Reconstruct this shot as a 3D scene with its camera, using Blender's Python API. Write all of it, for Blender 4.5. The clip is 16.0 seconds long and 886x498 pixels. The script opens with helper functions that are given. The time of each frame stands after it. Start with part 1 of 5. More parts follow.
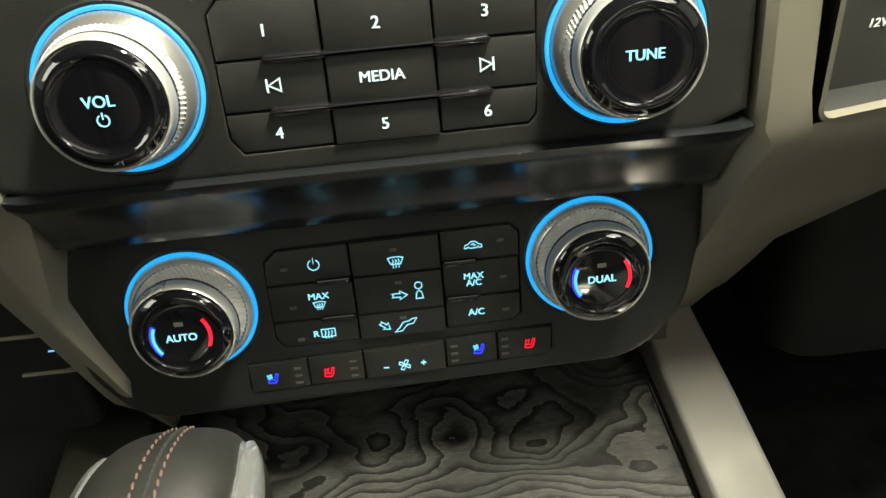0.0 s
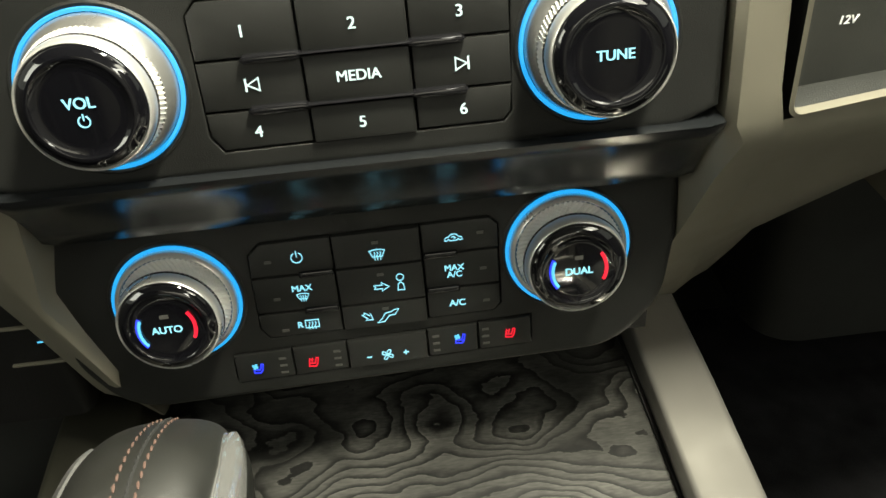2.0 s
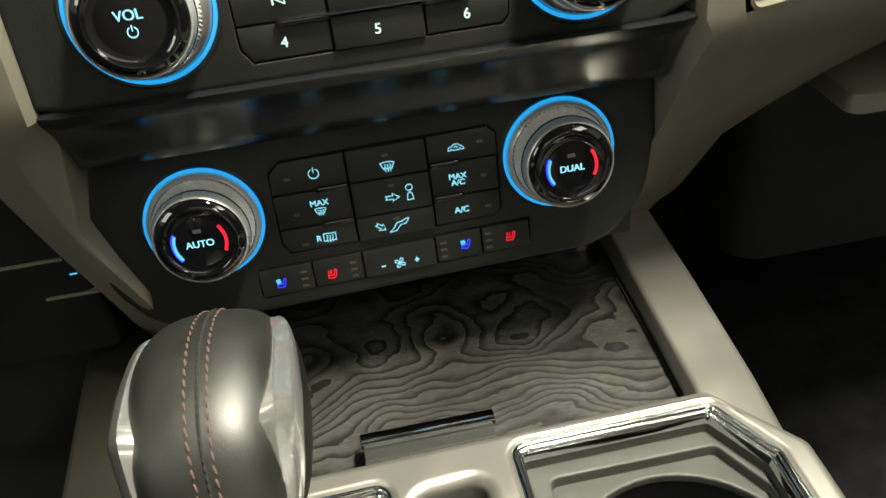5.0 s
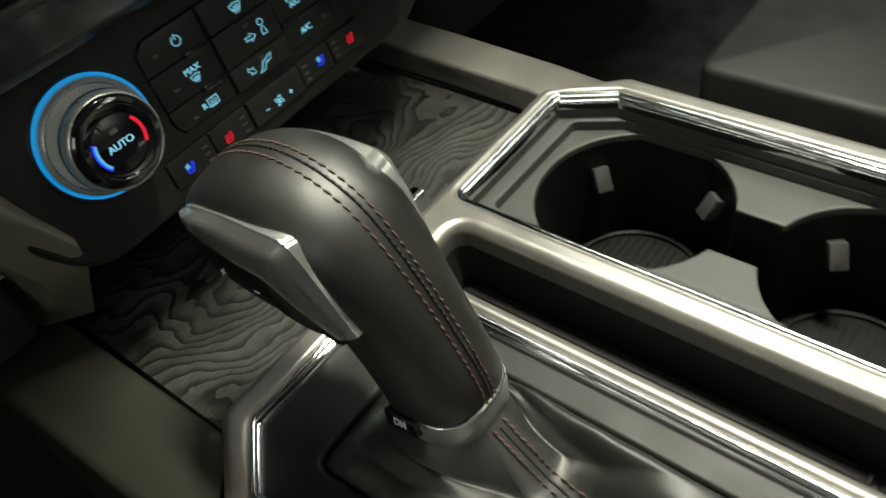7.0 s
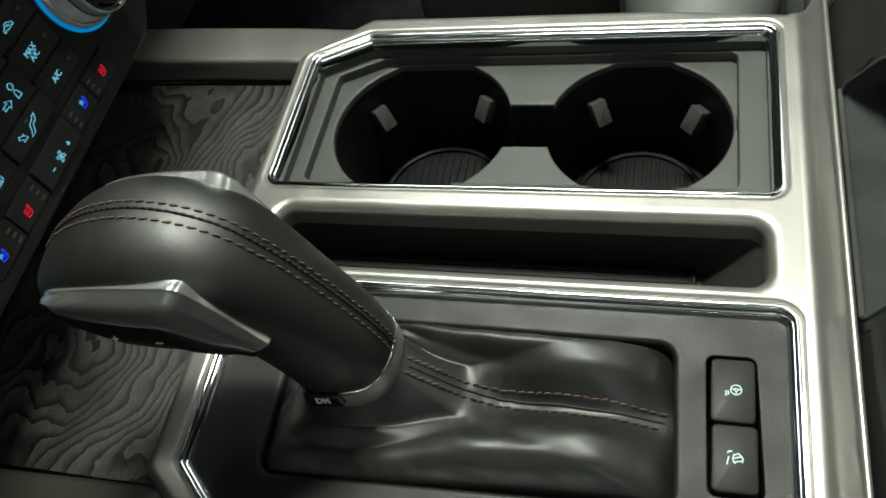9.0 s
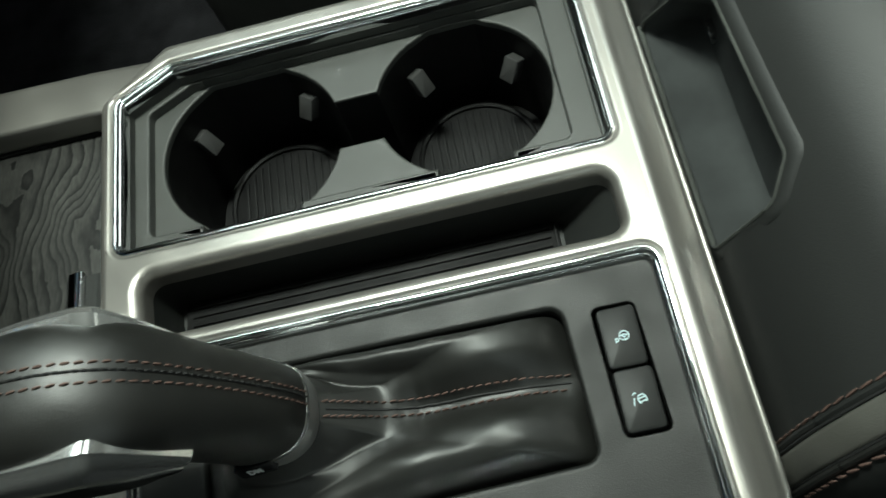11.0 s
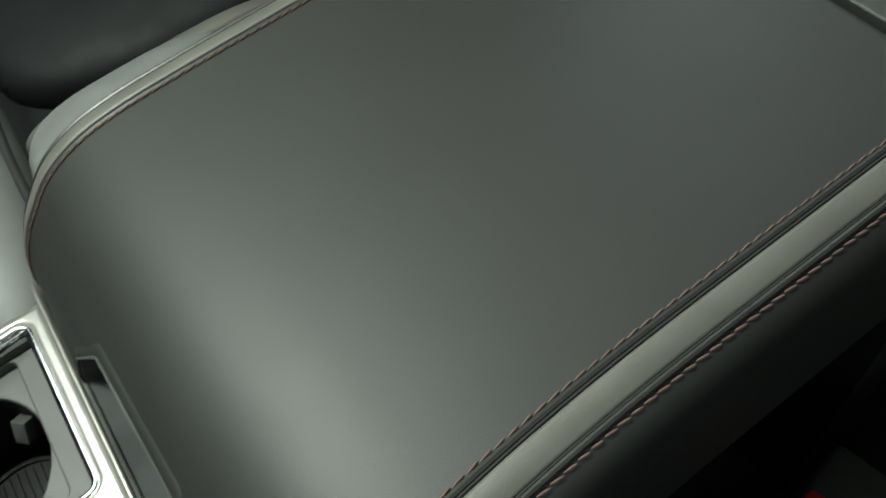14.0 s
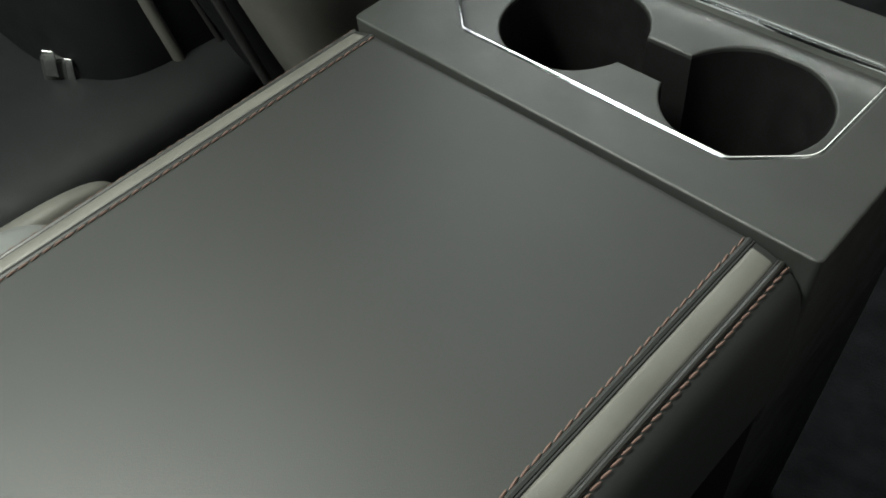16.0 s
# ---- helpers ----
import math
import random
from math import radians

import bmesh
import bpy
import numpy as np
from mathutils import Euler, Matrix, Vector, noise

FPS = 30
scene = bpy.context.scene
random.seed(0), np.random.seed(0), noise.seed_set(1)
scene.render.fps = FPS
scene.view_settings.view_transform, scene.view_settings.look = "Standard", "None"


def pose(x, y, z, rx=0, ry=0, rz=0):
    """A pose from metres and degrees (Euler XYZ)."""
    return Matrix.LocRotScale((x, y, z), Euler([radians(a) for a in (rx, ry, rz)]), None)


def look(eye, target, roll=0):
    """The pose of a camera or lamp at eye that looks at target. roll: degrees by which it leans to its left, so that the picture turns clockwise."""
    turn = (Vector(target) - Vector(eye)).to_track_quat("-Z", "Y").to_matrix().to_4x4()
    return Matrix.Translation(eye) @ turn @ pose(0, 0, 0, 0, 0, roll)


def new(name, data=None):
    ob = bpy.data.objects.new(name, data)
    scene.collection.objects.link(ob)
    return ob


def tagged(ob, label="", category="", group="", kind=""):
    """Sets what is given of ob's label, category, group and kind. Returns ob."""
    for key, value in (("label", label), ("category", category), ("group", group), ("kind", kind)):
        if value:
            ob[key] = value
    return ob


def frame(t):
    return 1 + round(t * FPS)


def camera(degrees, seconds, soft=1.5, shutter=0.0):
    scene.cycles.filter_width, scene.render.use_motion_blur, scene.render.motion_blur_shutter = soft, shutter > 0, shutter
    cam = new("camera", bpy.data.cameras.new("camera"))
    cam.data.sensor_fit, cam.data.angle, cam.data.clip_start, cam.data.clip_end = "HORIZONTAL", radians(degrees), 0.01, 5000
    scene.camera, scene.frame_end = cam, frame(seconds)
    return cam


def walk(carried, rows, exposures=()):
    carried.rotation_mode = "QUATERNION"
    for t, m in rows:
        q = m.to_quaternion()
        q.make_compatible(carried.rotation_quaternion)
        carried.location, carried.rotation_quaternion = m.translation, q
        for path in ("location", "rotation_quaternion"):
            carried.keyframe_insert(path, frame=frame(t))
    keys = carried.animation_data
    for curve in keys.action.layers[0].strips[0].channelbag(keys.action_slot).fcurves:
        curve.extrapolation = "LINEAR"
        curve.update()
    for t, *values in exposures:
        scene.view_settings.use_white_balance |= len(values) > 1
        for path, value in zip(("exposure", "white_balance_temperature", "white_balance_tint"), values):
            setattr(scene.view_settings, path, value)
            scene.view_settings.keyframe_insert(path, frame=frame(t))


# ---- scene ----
cam = camera(56.96, 16.0, shutter=0.4)
PATH = [
    (0.0, -0.0270, 0.0608, 0.2783, 54.68, 3.72, -5.51),
    (0.5, -0.0265, 0.0591, 0.2806, 54.14, 3.81, -5.56),
    (1.0, -0.0244, 0.0584, 0.2829, 53.74, 3.77, -5.63),
    (1.5, -0.0235, 0.0578, 0.2840, 53.59, 3.74, -5.83),
    (2.0, -0.0205, 0.0584, 0.2851, 53.24, 3.75, -5.78),
    (2.5, -0.0236, 0.0569, 0.2853, 53.03, 3.78, -5.38),
    (3.0, -0.0255, 0.0559, 0.2842, 52.89, 3.62, -4.79),
    (5.5, -0.0667, 0.0122, 0.2675, 52.28, 6.22, -15.60),
    (6.0, -0.1264, 0.0145, 0.2541, 49.67, 8.20, -29.64),
    (6.5, -0.1758, 0.0255, 0.2624, 46.49, 8.49, -42.11),
    (7.0, -0.2059, 0.0240, 0.2567, 44.45, 9.53, -51.54),
    (7.5, -0.2238, 0.0193, 0.2703, 42.36, 9.93, -62.00),
    (8.0, -0.2351, 0.0236, 0.2747, 41.07, 10.34, -68.48),
    (10.5, -0.1956, 0.0567, 0.3101, 25.35, 11.18, -94.44),
    (11.0, -0.1887, 0.0452, 0.3145, 24.29, 10.77, -99.25),
    (11.5, -0.1878, 0.0313, 0.3198, 23.34, 10.48, -103.17),
    (12.0, -0.1925, 0.0099, 0.3244, 23.90, 9.85, -107.05),
    (12.5, -0.1909, -0.0181, 0.3303, 24.37, 9.40, -111.41),
    (13.0, -0.1955, -0.0578, 0.3382, 26.83, 8.96, -117.24),
    (13.5, -0.1981, -0.0850, 0.3344, 30.09, 8.74, -121.96),
    (14.0, -0.2034, -0.1063, 0.3303, 32.50, 8.58, -125.40),
    (14.5, -0.2008, -0.1095, 0.3345, 35.14, 7.44, -129.18),
    (15.0, -0.2000, -0.1164, 0.3310, 37.85, 6.50, -131.88),
    (15.5, -0.2014, -0.1280, 0.3337, 39.09, 5.89, -133.87),
    (16.0, -0.2007, -0.1379, 0.3383, 40.07, 5.58, -135.55),
]
walk(cam, [(t, pose(x, y, z, rx, ry, rz)) for t, x, y, z, rx, ry, rz in PATH],
     [(0.0, 1.2, 7250, 4), (3.2, 1.2, 7250, 4), (5.5, 0.8, 7200, 4), (8.0, 0.0, 6600, 2), (10.5, -0.2, 6100, -3), (12.0, -0.35, 6000, -5), (13.0, -0.3, 6000, -6), (13.5, -0.1, 6050, -5), (14.5, 0.35, 6200, -1), (16.0, 0.65, 6250, 3)])

from mathutils.geometry import delaunay_2d_cdt

# ---- light ----
world = bpy.data.worlds.new("showroom")
scene.world = world
world.use_nodes = True
world.node_tree.nodes["Background"].inputs["Color"].default_value = (0.80, 0.86, 0.80, 1)
world.node_tree.nodes["Background"].inputs["Strength"].default_value = 0.28


def area(name, eye, target, sx, sy, watts, colour):
    lamp = bpy.data.lights.new(name, "AREA")
    lamp.shape, lamp.size, lamp.size_y, lamp.energy, lamp.color = "RECTANGLE", sx, sy, watts, colour
    ob = new(name, lamp)
    ob.matrix_world = look(eye, target)
    return ob


# lamps added in the cabin: overhead key, fills, hall light through the windscreen
area("overhead_key_light", (0.24, 0.122, 0.945), (0.02, 0.16, 0.0), 0.30, 0.07, 17.0, (1.0, 0.98, 0.88))
# fill added on the driver's side to brighten the armrest's flank and strip
area("fill_light", (-0.86, -0.36, 0.56), (-0.12, -0.26, 0.02), 0.60, 0.30, 2.0, (0.97, 1.0, 0.96))
# two more added under the closed ceiling, for sheen on the armrest
area("fill_light", (0.58, -0.30, 0.945), (0.05, 0.0, 0.0), 0.50, 0.48, 3.4, (1.0, 1.0, 0.93))
area("fill_light", (0.54, -0.80, 0.945), (0.05, -0.28, 0.0), 0.60, 0.64, 8.5, (0.98, 0.99, 0.97))
area("windscreen_light", (0.50, 0.42, 0.90), (0.05, -0.1, 0.0), 0.62, 0.32, 3.6, (0.95, 1.0, 0.96))
area("windscreen_light", (-0.48, 0.62, 0.56), (-0.10, 0.15, 0.1), 0.80, 0.36, 0.7, (1.0, 0.98, 0.86))
# fill added before the solid rear wall, to brighten the control panel
area("rear_fill_light", (-0.03, -1.20, 0.82), (-0.03, 0.3, 0.15), 1.20, 0.24, 0.8, (1.0, 0.98, 0.88))


# ---- materials ----
def mat(name, base, rough=0.5, metal=0.0, emit=None, power=0.0, coat=0.0, spec=0.5):
    m = bpy.data.materials.new(name)
    m.use_nodes = True
    b = m.node_tree.nodes["Principled BSDF"]
    b.inputs["Base Color"].default_value = (*base, 1)
    b.inputs["Roughness"].default_value = rough
    b.inputs["Metallic"].default_value = metal
    b.inputs["Coat Weight"].default_value = coat
    b.inputs["Specular IOR Level"].default_value = spec
    if emit:
        b.inputs["Emission Color"].default_value = (*emit, 1)
        b.inputs["Emission Strength"].default_value = power
    return m


def link(m, a, ao, b, bi):
    m.node_tree.links.new(a.outputs[ao], b.inputs[bi])


def texture(m, kind, scale, detail=3.0, stretch=(1, 1, 1), turn=(0, 0, 0)):
    nt = m.node_tree
    co = nt.nodes.new("ShaderNodeTexCoord")
    mp = nt.nodes.new("ShaderNodeMapping")
    mp.inputs["Scale"].default_value = stretch
    mp.inputs["Rotation"].default_value = turn
    tx = nt.nodes.new(kind)
    tx.inputs["Scale"].default_value = scale
    if "Detail" in tx.inputs:
        tx.inputs["Detail"].default_value = detail
    link(m, co, "Object", mp, "Vector")
    link(m, mp, "Vector", tx, "Vector")
    return tx


def bump(m, tx, out, strength, distance):
    nt = m.node_tree
    bsdf = nt.nodes["Principled BSDF"]
    bp = nt.nodes.new("ShaderNodeBump")
    bp.inputs["Strength"].default_value = strength
    bp.inputs["Distance"].default_value = distance
    link(m, tx, out, bp, "Height")
    old = bsdf.inputs["Normal"].links
    if old:
        m.node_tree.links.new(old[0].from_socket, bp.inputs["Normal"])
    link(m, bp, "Normal", bsdf, "Normal")


def vary(m, tx, out, lo, hi, c0, c1, socket="Base Color"):
    nt = m.node_tree
    r = nt.nodes.new("ShaderNodeValToRGB")
    r.color_ramp.elements[0].position, r.color_ramp.elements[1].position = lo, hi
    if socket == "Roughness":
        c0, c1 = (c0,) * 3, (c1,) * 3
    r.color_ramp.elements[0].color, r.color_ramp.elements[1].color = (*c0, 1), (*c1, 1)
    link(m, tx, out, r, "Fac")
    link(m, r, "Color", nt.nodes["Principled BSDF"], socket)
    return r


def grained(name, base, rough, grain, depth, blotch=0.15, spec=0.5, smears=1.0):
    """Moulded plastic or leather: a fine grain and a faint, larger unevenness."""
    m = mat(name, base, rough, spec=spec)
    cells = texture(m, "ShaderNodeTexVoronoi", grain)
    bump(m, cells, "Distance", 0.5, depth)
    fine = texture(m, "ShaderNodeTexNoise", grain * 2.3, 4)
    bump(m, fine, "Fac", 0.25, depth)
    big = texture(m, "ShaderNodeTexNoise", 28, 5)
    vary(m, big, "Fac", 0.3, 0.7, [c * (1 - blotch) for c in base], [c * (1 + blotch) for c in base])
    smear = texture(m, "ShaderNodeTexNoise", 55, 6)
    vary(m, smear, "Fac", 0.3, 0.75, max(rough - 0.07 * smears, 0.03), min(rough + 0.09 * smears, 1), "Roughness")
    return m


def satin(name, base, rough, metal):
    m = mat(name, base, rough, metal)
    fine = texture(m, "ShaderNodeTexNoise", 2600, 2)
    bump(m, fine, "Fac", 0.08, 0.0002)
    smear = texture(m, "ShaderNodeTexNoise", 45, 6)
    vary(m, smear, "Fac", 0.3, 0.75, rough - 0.05, rough + 0.07, "Roughness")
    return m


SILVER = satin("satin_silver_paint", (0.345, 0.332, 0.308), 0.34, 0.78)
TRIM = satin("warm_grey_trim_paint", (0.19, 0.178, 0.142), 0.40, 0.45)
# darkened copy for the driver's rail, its shade put into the colour
SHADEDRAIL = satin("shaded_rail_paint", (0.023, 0.0225, 0.017), 0.45, 0.3)
CHROME = satin("chrome", (0.86, 0.87, 0.88), 0.07, 1.0)
KNOBMETAL = satin("polished_knob_metal", (0.42, 0.415, 0.40), 0.30, 0.85)
# lighter copy of the knob metal, its colour raised to offset shade
LIFTEDMETAL = satin("lightened_knob_metal", (0.64, 0.635, 0.615), 0.30, 0.70)
KNURL = mat("bright_knurled_metal", (0.92, 0.91, 0.88), 0.28, 0.50)
PLATE = satin("shifter_satin_chrome", (0.86, 0.86, 0.85), 0.17, 0.90)
PLASTIC = grained("black_moulded_plastic", (0.012, 0.013, 0.012), 0.52, 1600, 0.0002)
BEZEL = grained("soft_black_bezel", (0.0076, 0.0080, 0.0076), 0.48, 2200, 0.0001, 0.15, 0.28)
BUTTON = grained("matt_black_button", (0.0098, 0.0102, 0.0098), 0.45, 3000, 0.00005, 0.15, 0.3)
TRAY = grained("charcoal_tray_plastic", (0.046, 0.048, 0.044), 0.46, 1800, 0.0001)
REARTRAY = grained("dark_rear_tray_plastic", (0.018, 0.019, 0.0175), 0.46, 1800, 0.0001)
GLOSS = mat("piano_black", (0.006, 0.006, 0.007), 0.06, coat=0.2, spec=0.4)
RIDGE = mat("satin_piano_black", (0.008, 0.009, 0.010), 0.22)
FACE = mat("knob_glass", (0.003, 0.003, 0.004), 0.05, coat=0.5)
SHIFTPLATE = grained("black_shifter_plastic", (0.0065, 0.0068, 0.0060), 0.46, 1800, 0.0001, 0.15, 0.35)
LEATHER = grained("black_leather", (0.0095, 0.0096, 0.0084), 0.46, 1900, 0.00005, 0.15, 0.7)
LID = grained("armrest_vinyl", (0.0165, 0.0172, 0.0164), 0.50, 1600, 0.00005, 0.05, 0.36, 0.15)
SEAT = grained("dark_seat_leather", (0.0042, 0.0046, 0.0050), 0.6, 1200, 0.0002, 0.15, 0.17)
SEATLIGHT = grained("grey_seat_leather", (0.125, 0.13, 0.126), 0.5, 1200, 0.0002)
CREAM = grained("cream_seat_leather", (0.075, 0.073, 0.064), 0.5, 1200, 0.0002)
STRIP = grained("grey_leather_strip", (0.078, 0.076, 0.067), 0.5, 1500, 0.00012)
RUBBER = grained("black_rubber", (0.0035, 0.0035, 0.0035), 0.55, 1500, 0.0002, 0.15, 0.25)
TAB = grained("grey_rubber_tab", (0.034, 0.034, 0.033), 0.6, 1500, 0.0001)
FLOCK = grained("flocked_lining", (0.047, 0.050, 0.050), 0.95, 2500, 0.0006, 0.35, 0.1)
FUZZ = grained("pale_flock_edge", (0.065, 0.068, 0.063), 0.95, 2500, 0.0006, 0.35, 0.1)
CARPET = grained("dark_carpet", (0.018, 0.018, 0.020), 0.95, 500, 0.003, 0.4, 0.1)
HEAD = grained("cabin_lining", (0.20, 0.20, 0.19), 0.9, 700, 0.0006)
THREAD = mat("brown_thread", (0.085, 0.049, 0.039), 0.75)
DARKTHREAD = mat("black_thread", (0.012, 0.012, 0.012), 0.7)
GAP = mat("shadow_gap_rubber", (0.006, 0.006, 0.006), 0.8)
RED = mat("red_plastic", (0.30, 0.008, 0.007), 0.35)
STEEL = satin("buckle_steel", (0.6, 0.6, 0.6), 0.25, 1.0)
BELT = grained("belt_webbing", (0.03, 0.03, 0.032), 0.75, 900, 0.0005)
WHITEPRINT = mat("white_print", (0.65, 0.68, 0.68), 0.5)
LAMPOFF = mat("unlit_indicator", (0.055, 0.055, 0.052), 0.35)
ICE = mat("lit_ice_blue", (0.1, 0.2, 0.25), 0.4, emit=(0.24, 0.72, 1.0), power=0.55)
WHITE = mat("lit_white", (0.2, 0.25, 0.25), 0.4, emit=(0.62, 0.88, 0.92), power=0.5)
CYAN = mat("lit_cyan", (0.05, 0.15, 0.2), 0.4, emit=(0.08, 0.55, 1.0), power=0.5)
RING = mat("lit_blue_ring", (0.02, 0.1, 0.2), 0.4, emit=(0.004, 0.29, 0.76), power=0.6)
DIMRING = mat("dim_blue_ring", (0.02, 0.06, 0.1), 0.4, emit=(0.004, 0.20, 0.55), power=0.06)
BLUE = mat("lit_deep_blue", (0.01, 0.02, 0.2), 0.4, emit=(0.015, 0.03, 1.0), power=0.65)
REDLIT = mat("lit_red", (0.2, 0.01, 0.02), 0.4, emit=(0.85, 0.005, 0.03), power=0.55)

# open-pore ash stained near black, with pale feathery figure
WOOD = mat("dark_ash_veneer", (0.03, 0.03, 0.03), 0.5, spec=0.3)


def math_node(m, op, a, b=None, value=0.0):
    nd = m.node_tree.nodes.new("ShaderNodeMath")
    nd.operation = op
    m.node_tree.links.new(a, nd.inputs[0])
    if b is not None:
        m.node_tree.links.new(b, nd.inputs[1])
    else:
        nd.inputs[1].default_value = value
    return nd.outputs[0]


place = WOOD.node_tree.nodes.new("ShaderNodeTexCoord")
axes = WOOD.node_tree.nodes.new("ShaderNodeSeparateXYZ")
link(WOOD, place, "Object", axes, "Vector")
swirl = texture(WOOD, "ShaderNodeTexNoise", 11.0, 1.8, (1.0, 1.15, 1), (0.0, 0.0, 0.25))
feather = texture(WOOD, "ShaderNodeTexNoise", 130, 4, (0.6, 1.0, 1))
patches = texture(WOOD, "ShaderNodeTexNoise", 26, 2, (1.0, 1.6, 1))
pores = texture(WOOD, "ShaderNodeTexNoise", 900, 2, (0.25, 1.0, 1))
turns = math_node(WOOD, "ADD", math_node(WOOD, "MULTIPLY", axes.outputs["Y"], value=92.0), math_node(WOOD, "MULTIPLY", swirl.outputs["Fac"], value=24.0))
turns = math_node(WOOD, "ADD", turns, math_node(WOOD, "MULTIPLY", feather.outputs["Fac"], value=1.1))
saw = math_node(WOOD, "POWER", math_node(WOOD, "FRACT", turns), value=1.7)
soft = math_node(WOOD, "POWER", math_node(WOOD, "PINGPONG", turns, value=0.5), value=1.2)
line = math_node(WOOD, "MULTIPLY", math_node(WOOD, "MULTIPLY", math_node(WOOD, "ADD", soft, saw), value=0.8), patches.outputs["Fac"])
mixed = math_node(WOOD, "MULTIPLY", line, math_node(WOOD, "ADD", pores.outputs["Fac"], value=0.25))
ramp = WOOD.node_tree.nodes.new("ShaderNodeValToRGB")
ramp.color_ramp.elements[0].color, ramp.color_ramp.elements[1].color = (0.0050, 0.0050, 0.0047, 1), (0.060, 0.060, 0.055, 1)
ramp.color_ramp.elements[0].position, ramp.color_ramp.elements[1].position = 0.02, 0.42
WOOD.node_tree.links.new(mixed, ramp.inputs["Fac"])
link(WOOD, ramp, "Color", WOOD.node_tree.nodes["Principled BSDF"], "Base Color")
grain_bump = WOOD.node_tree.nodes.new("ShaderNodeBump")
grain_bump.inputs["Strength"].default_value, grain_bump.inputs["Distance"].default_value = 0.12, 0.0002
WOOD.node_tree.links.new(mixed, grain_bump.inputs["Height"])
link(WOOD, grain_bump, "Normal", WOOD.node_tree.nodes["Principled BSDF"], "Normal")


# ---- mesh helpers ----
def solid(name, bm, material, sharp=40):
    bmesh.ops.recalc_face_normals(bm, faces=bm.faces[:])
    me = bpy.data.meshes.new(name)
    bm.to_mesh(me)
    bm.free()
    me.materials.append(material)
    for p in me.polygons:
        p.use_smooth = True
    me.set_sharp_from_angle(angle=radians(sharp))
    return me


def part(name, bm, material, parent, label="", sharp=40):
    ob = new(name, solid(name, bm, material, sharp))
    ob.parent = parent
    if label:
        tagged(ob, label)
    return ob


def thing(name, label, category, at=(0, 0, 0), kind="", group=""):
    ob = new(name)
    ob.empty_display_size = 0.02
    ob.location = at
    bpy.context.view_layer.update()
    return tagged(ob, label, category, group, kind)


def under(ob, parent):
    """Hang a part under a thing whose base is not at the origin."""
    ob.parent = parent
    ob.matrix_parent_inverse = parent.matrix_world.inverted()
    return ob


def rounded(pts, r, n=5):
    """A polygon's corners rounded, with n steps each; r: one radius or one for each corner."""
    out = []
    k = len(pts)
    for i in range(k):
        p, a, b = Vector(pts[i]), Vector(pts[i - 1]), Vector(pts[(i + 1) % k])
        ri = r[i] if isinstance(r, (list, tuple)) else r
        u, v = (a - p).normalized(), (b - p).normalized()
        ang = u.angle(v)
        t = min(ri / math.tan(ang / 2), 0.48 * min((a - p).length, (b - p).length))
        ri = t * math.tan(ang / 2)
        mid = p + (u + v).normalized() * (ri / math.sin(ang / 2))
        d0, d1 = p + u * t - mid, p + v * t - mid
        turn = math.atan2(d0.x * d1.y - d0.y * d1.x, d0.dot(d1))
        for j in range(n + 1):
            out.append((mid + Matrix.Rotation(turn * j / n, 2) @ d0)[:])
    return out


def offset(poly, d):
    """The polygon grown by d (ccw), vertex by vertex."""
    out, k = [], len(poly)
    for i in range(k):
        p, a, b = Vector(poly[i]), Vector(poly[i - 1]), Vector(poly[(i + 1) % k])
        e0, e1 = (p - a), (b - p)
        if e0.length < 1e-9 or e1.length < 1e-9:
            e0 = e1 = b - a
        e0.normalize()
        e1.normalize()
        n0, n1 = Vector((e0.y, -e0.x)), Vector((e1.y, -e1.x))
        n = n0 + n1
        n = n / max(n.length_squared / 2, 0.4)
        out.append((p + n * d)[:])
    return out


def loops(bm, rings, closed=True, cap0=False, cap1=False):
    vs = [[bm.verts.new(p) for p in ring] for ring in rings]
    for a, b in zip(vs, vs[1:]):
        k = len(a)
        for i in range(k if closed else k - 1):
            j = (i + 1) % k
            bm.faces.new((a[i], a[j], b[j], b[i]))
    if cap0:
        bm.faces.new(vs[0])
    if cap1:
        bm.faces.new(vs[-1])
    return vs


def lift(poly, z):
    return [(p[0], p[1], z) for p in poly]


def prism(poly, z0, z1, bevel=0.0, bm=None, m=None):
    bm = bm or bmesh.new()
    rings = [lift(poly, z0)]
    if bevel:
        rings += [lift(poly, z1 - bevel), lift(offset(poly, -0.3 * bevel), z1 - 0.3 * bevel), lift(offset(poly, -bevel), z1)]
    else:
        rings += [lift(poly, z1)]
    vs = loops(bm, rings, True, True, True)
    if m is not None:
        bmesh.ops.transform(bm, matrix=m, verts=[v for ring in vs for v in ring])
    return bm


def box(x0, x1, y0, y1, z0, z1, bevel=0.0, r=0.0, bm=None, m=None):
    pts = [(x0, y0), (x1, y0), (x1, y1), (x0, y1)]
    return prism(rounded(pts, r, 4) if r else pts, z0, z1, bevel, bm, m)


def disc(r, z0, z1, bevel=0.0, n=48, c=(0, 0), bm=None, m=None):
    return prism([(c[0] + r * math.cos(2 * math.pi * i / n), c[1] + r * math.sin(2 * math.pi * i / n)) for i in range(n)], z0, z1, bevel, bm, m)


def lathe(profile, n=64, m=None, wob=None):
    bm = bmesh.new()
    rings = []
    for k, (r, z) in enumerate(profile):
        rings.append([(r * math.cos(2 * math.pi * i / n), r * math.sin(2 * math.pi * i / n), z) for i in range(n)])
    vs = loops(bm, rings)
    if m is not None:
        bmesh.ops.transform(bm, matrix=m, verts=bm.verts[:])
    return bm


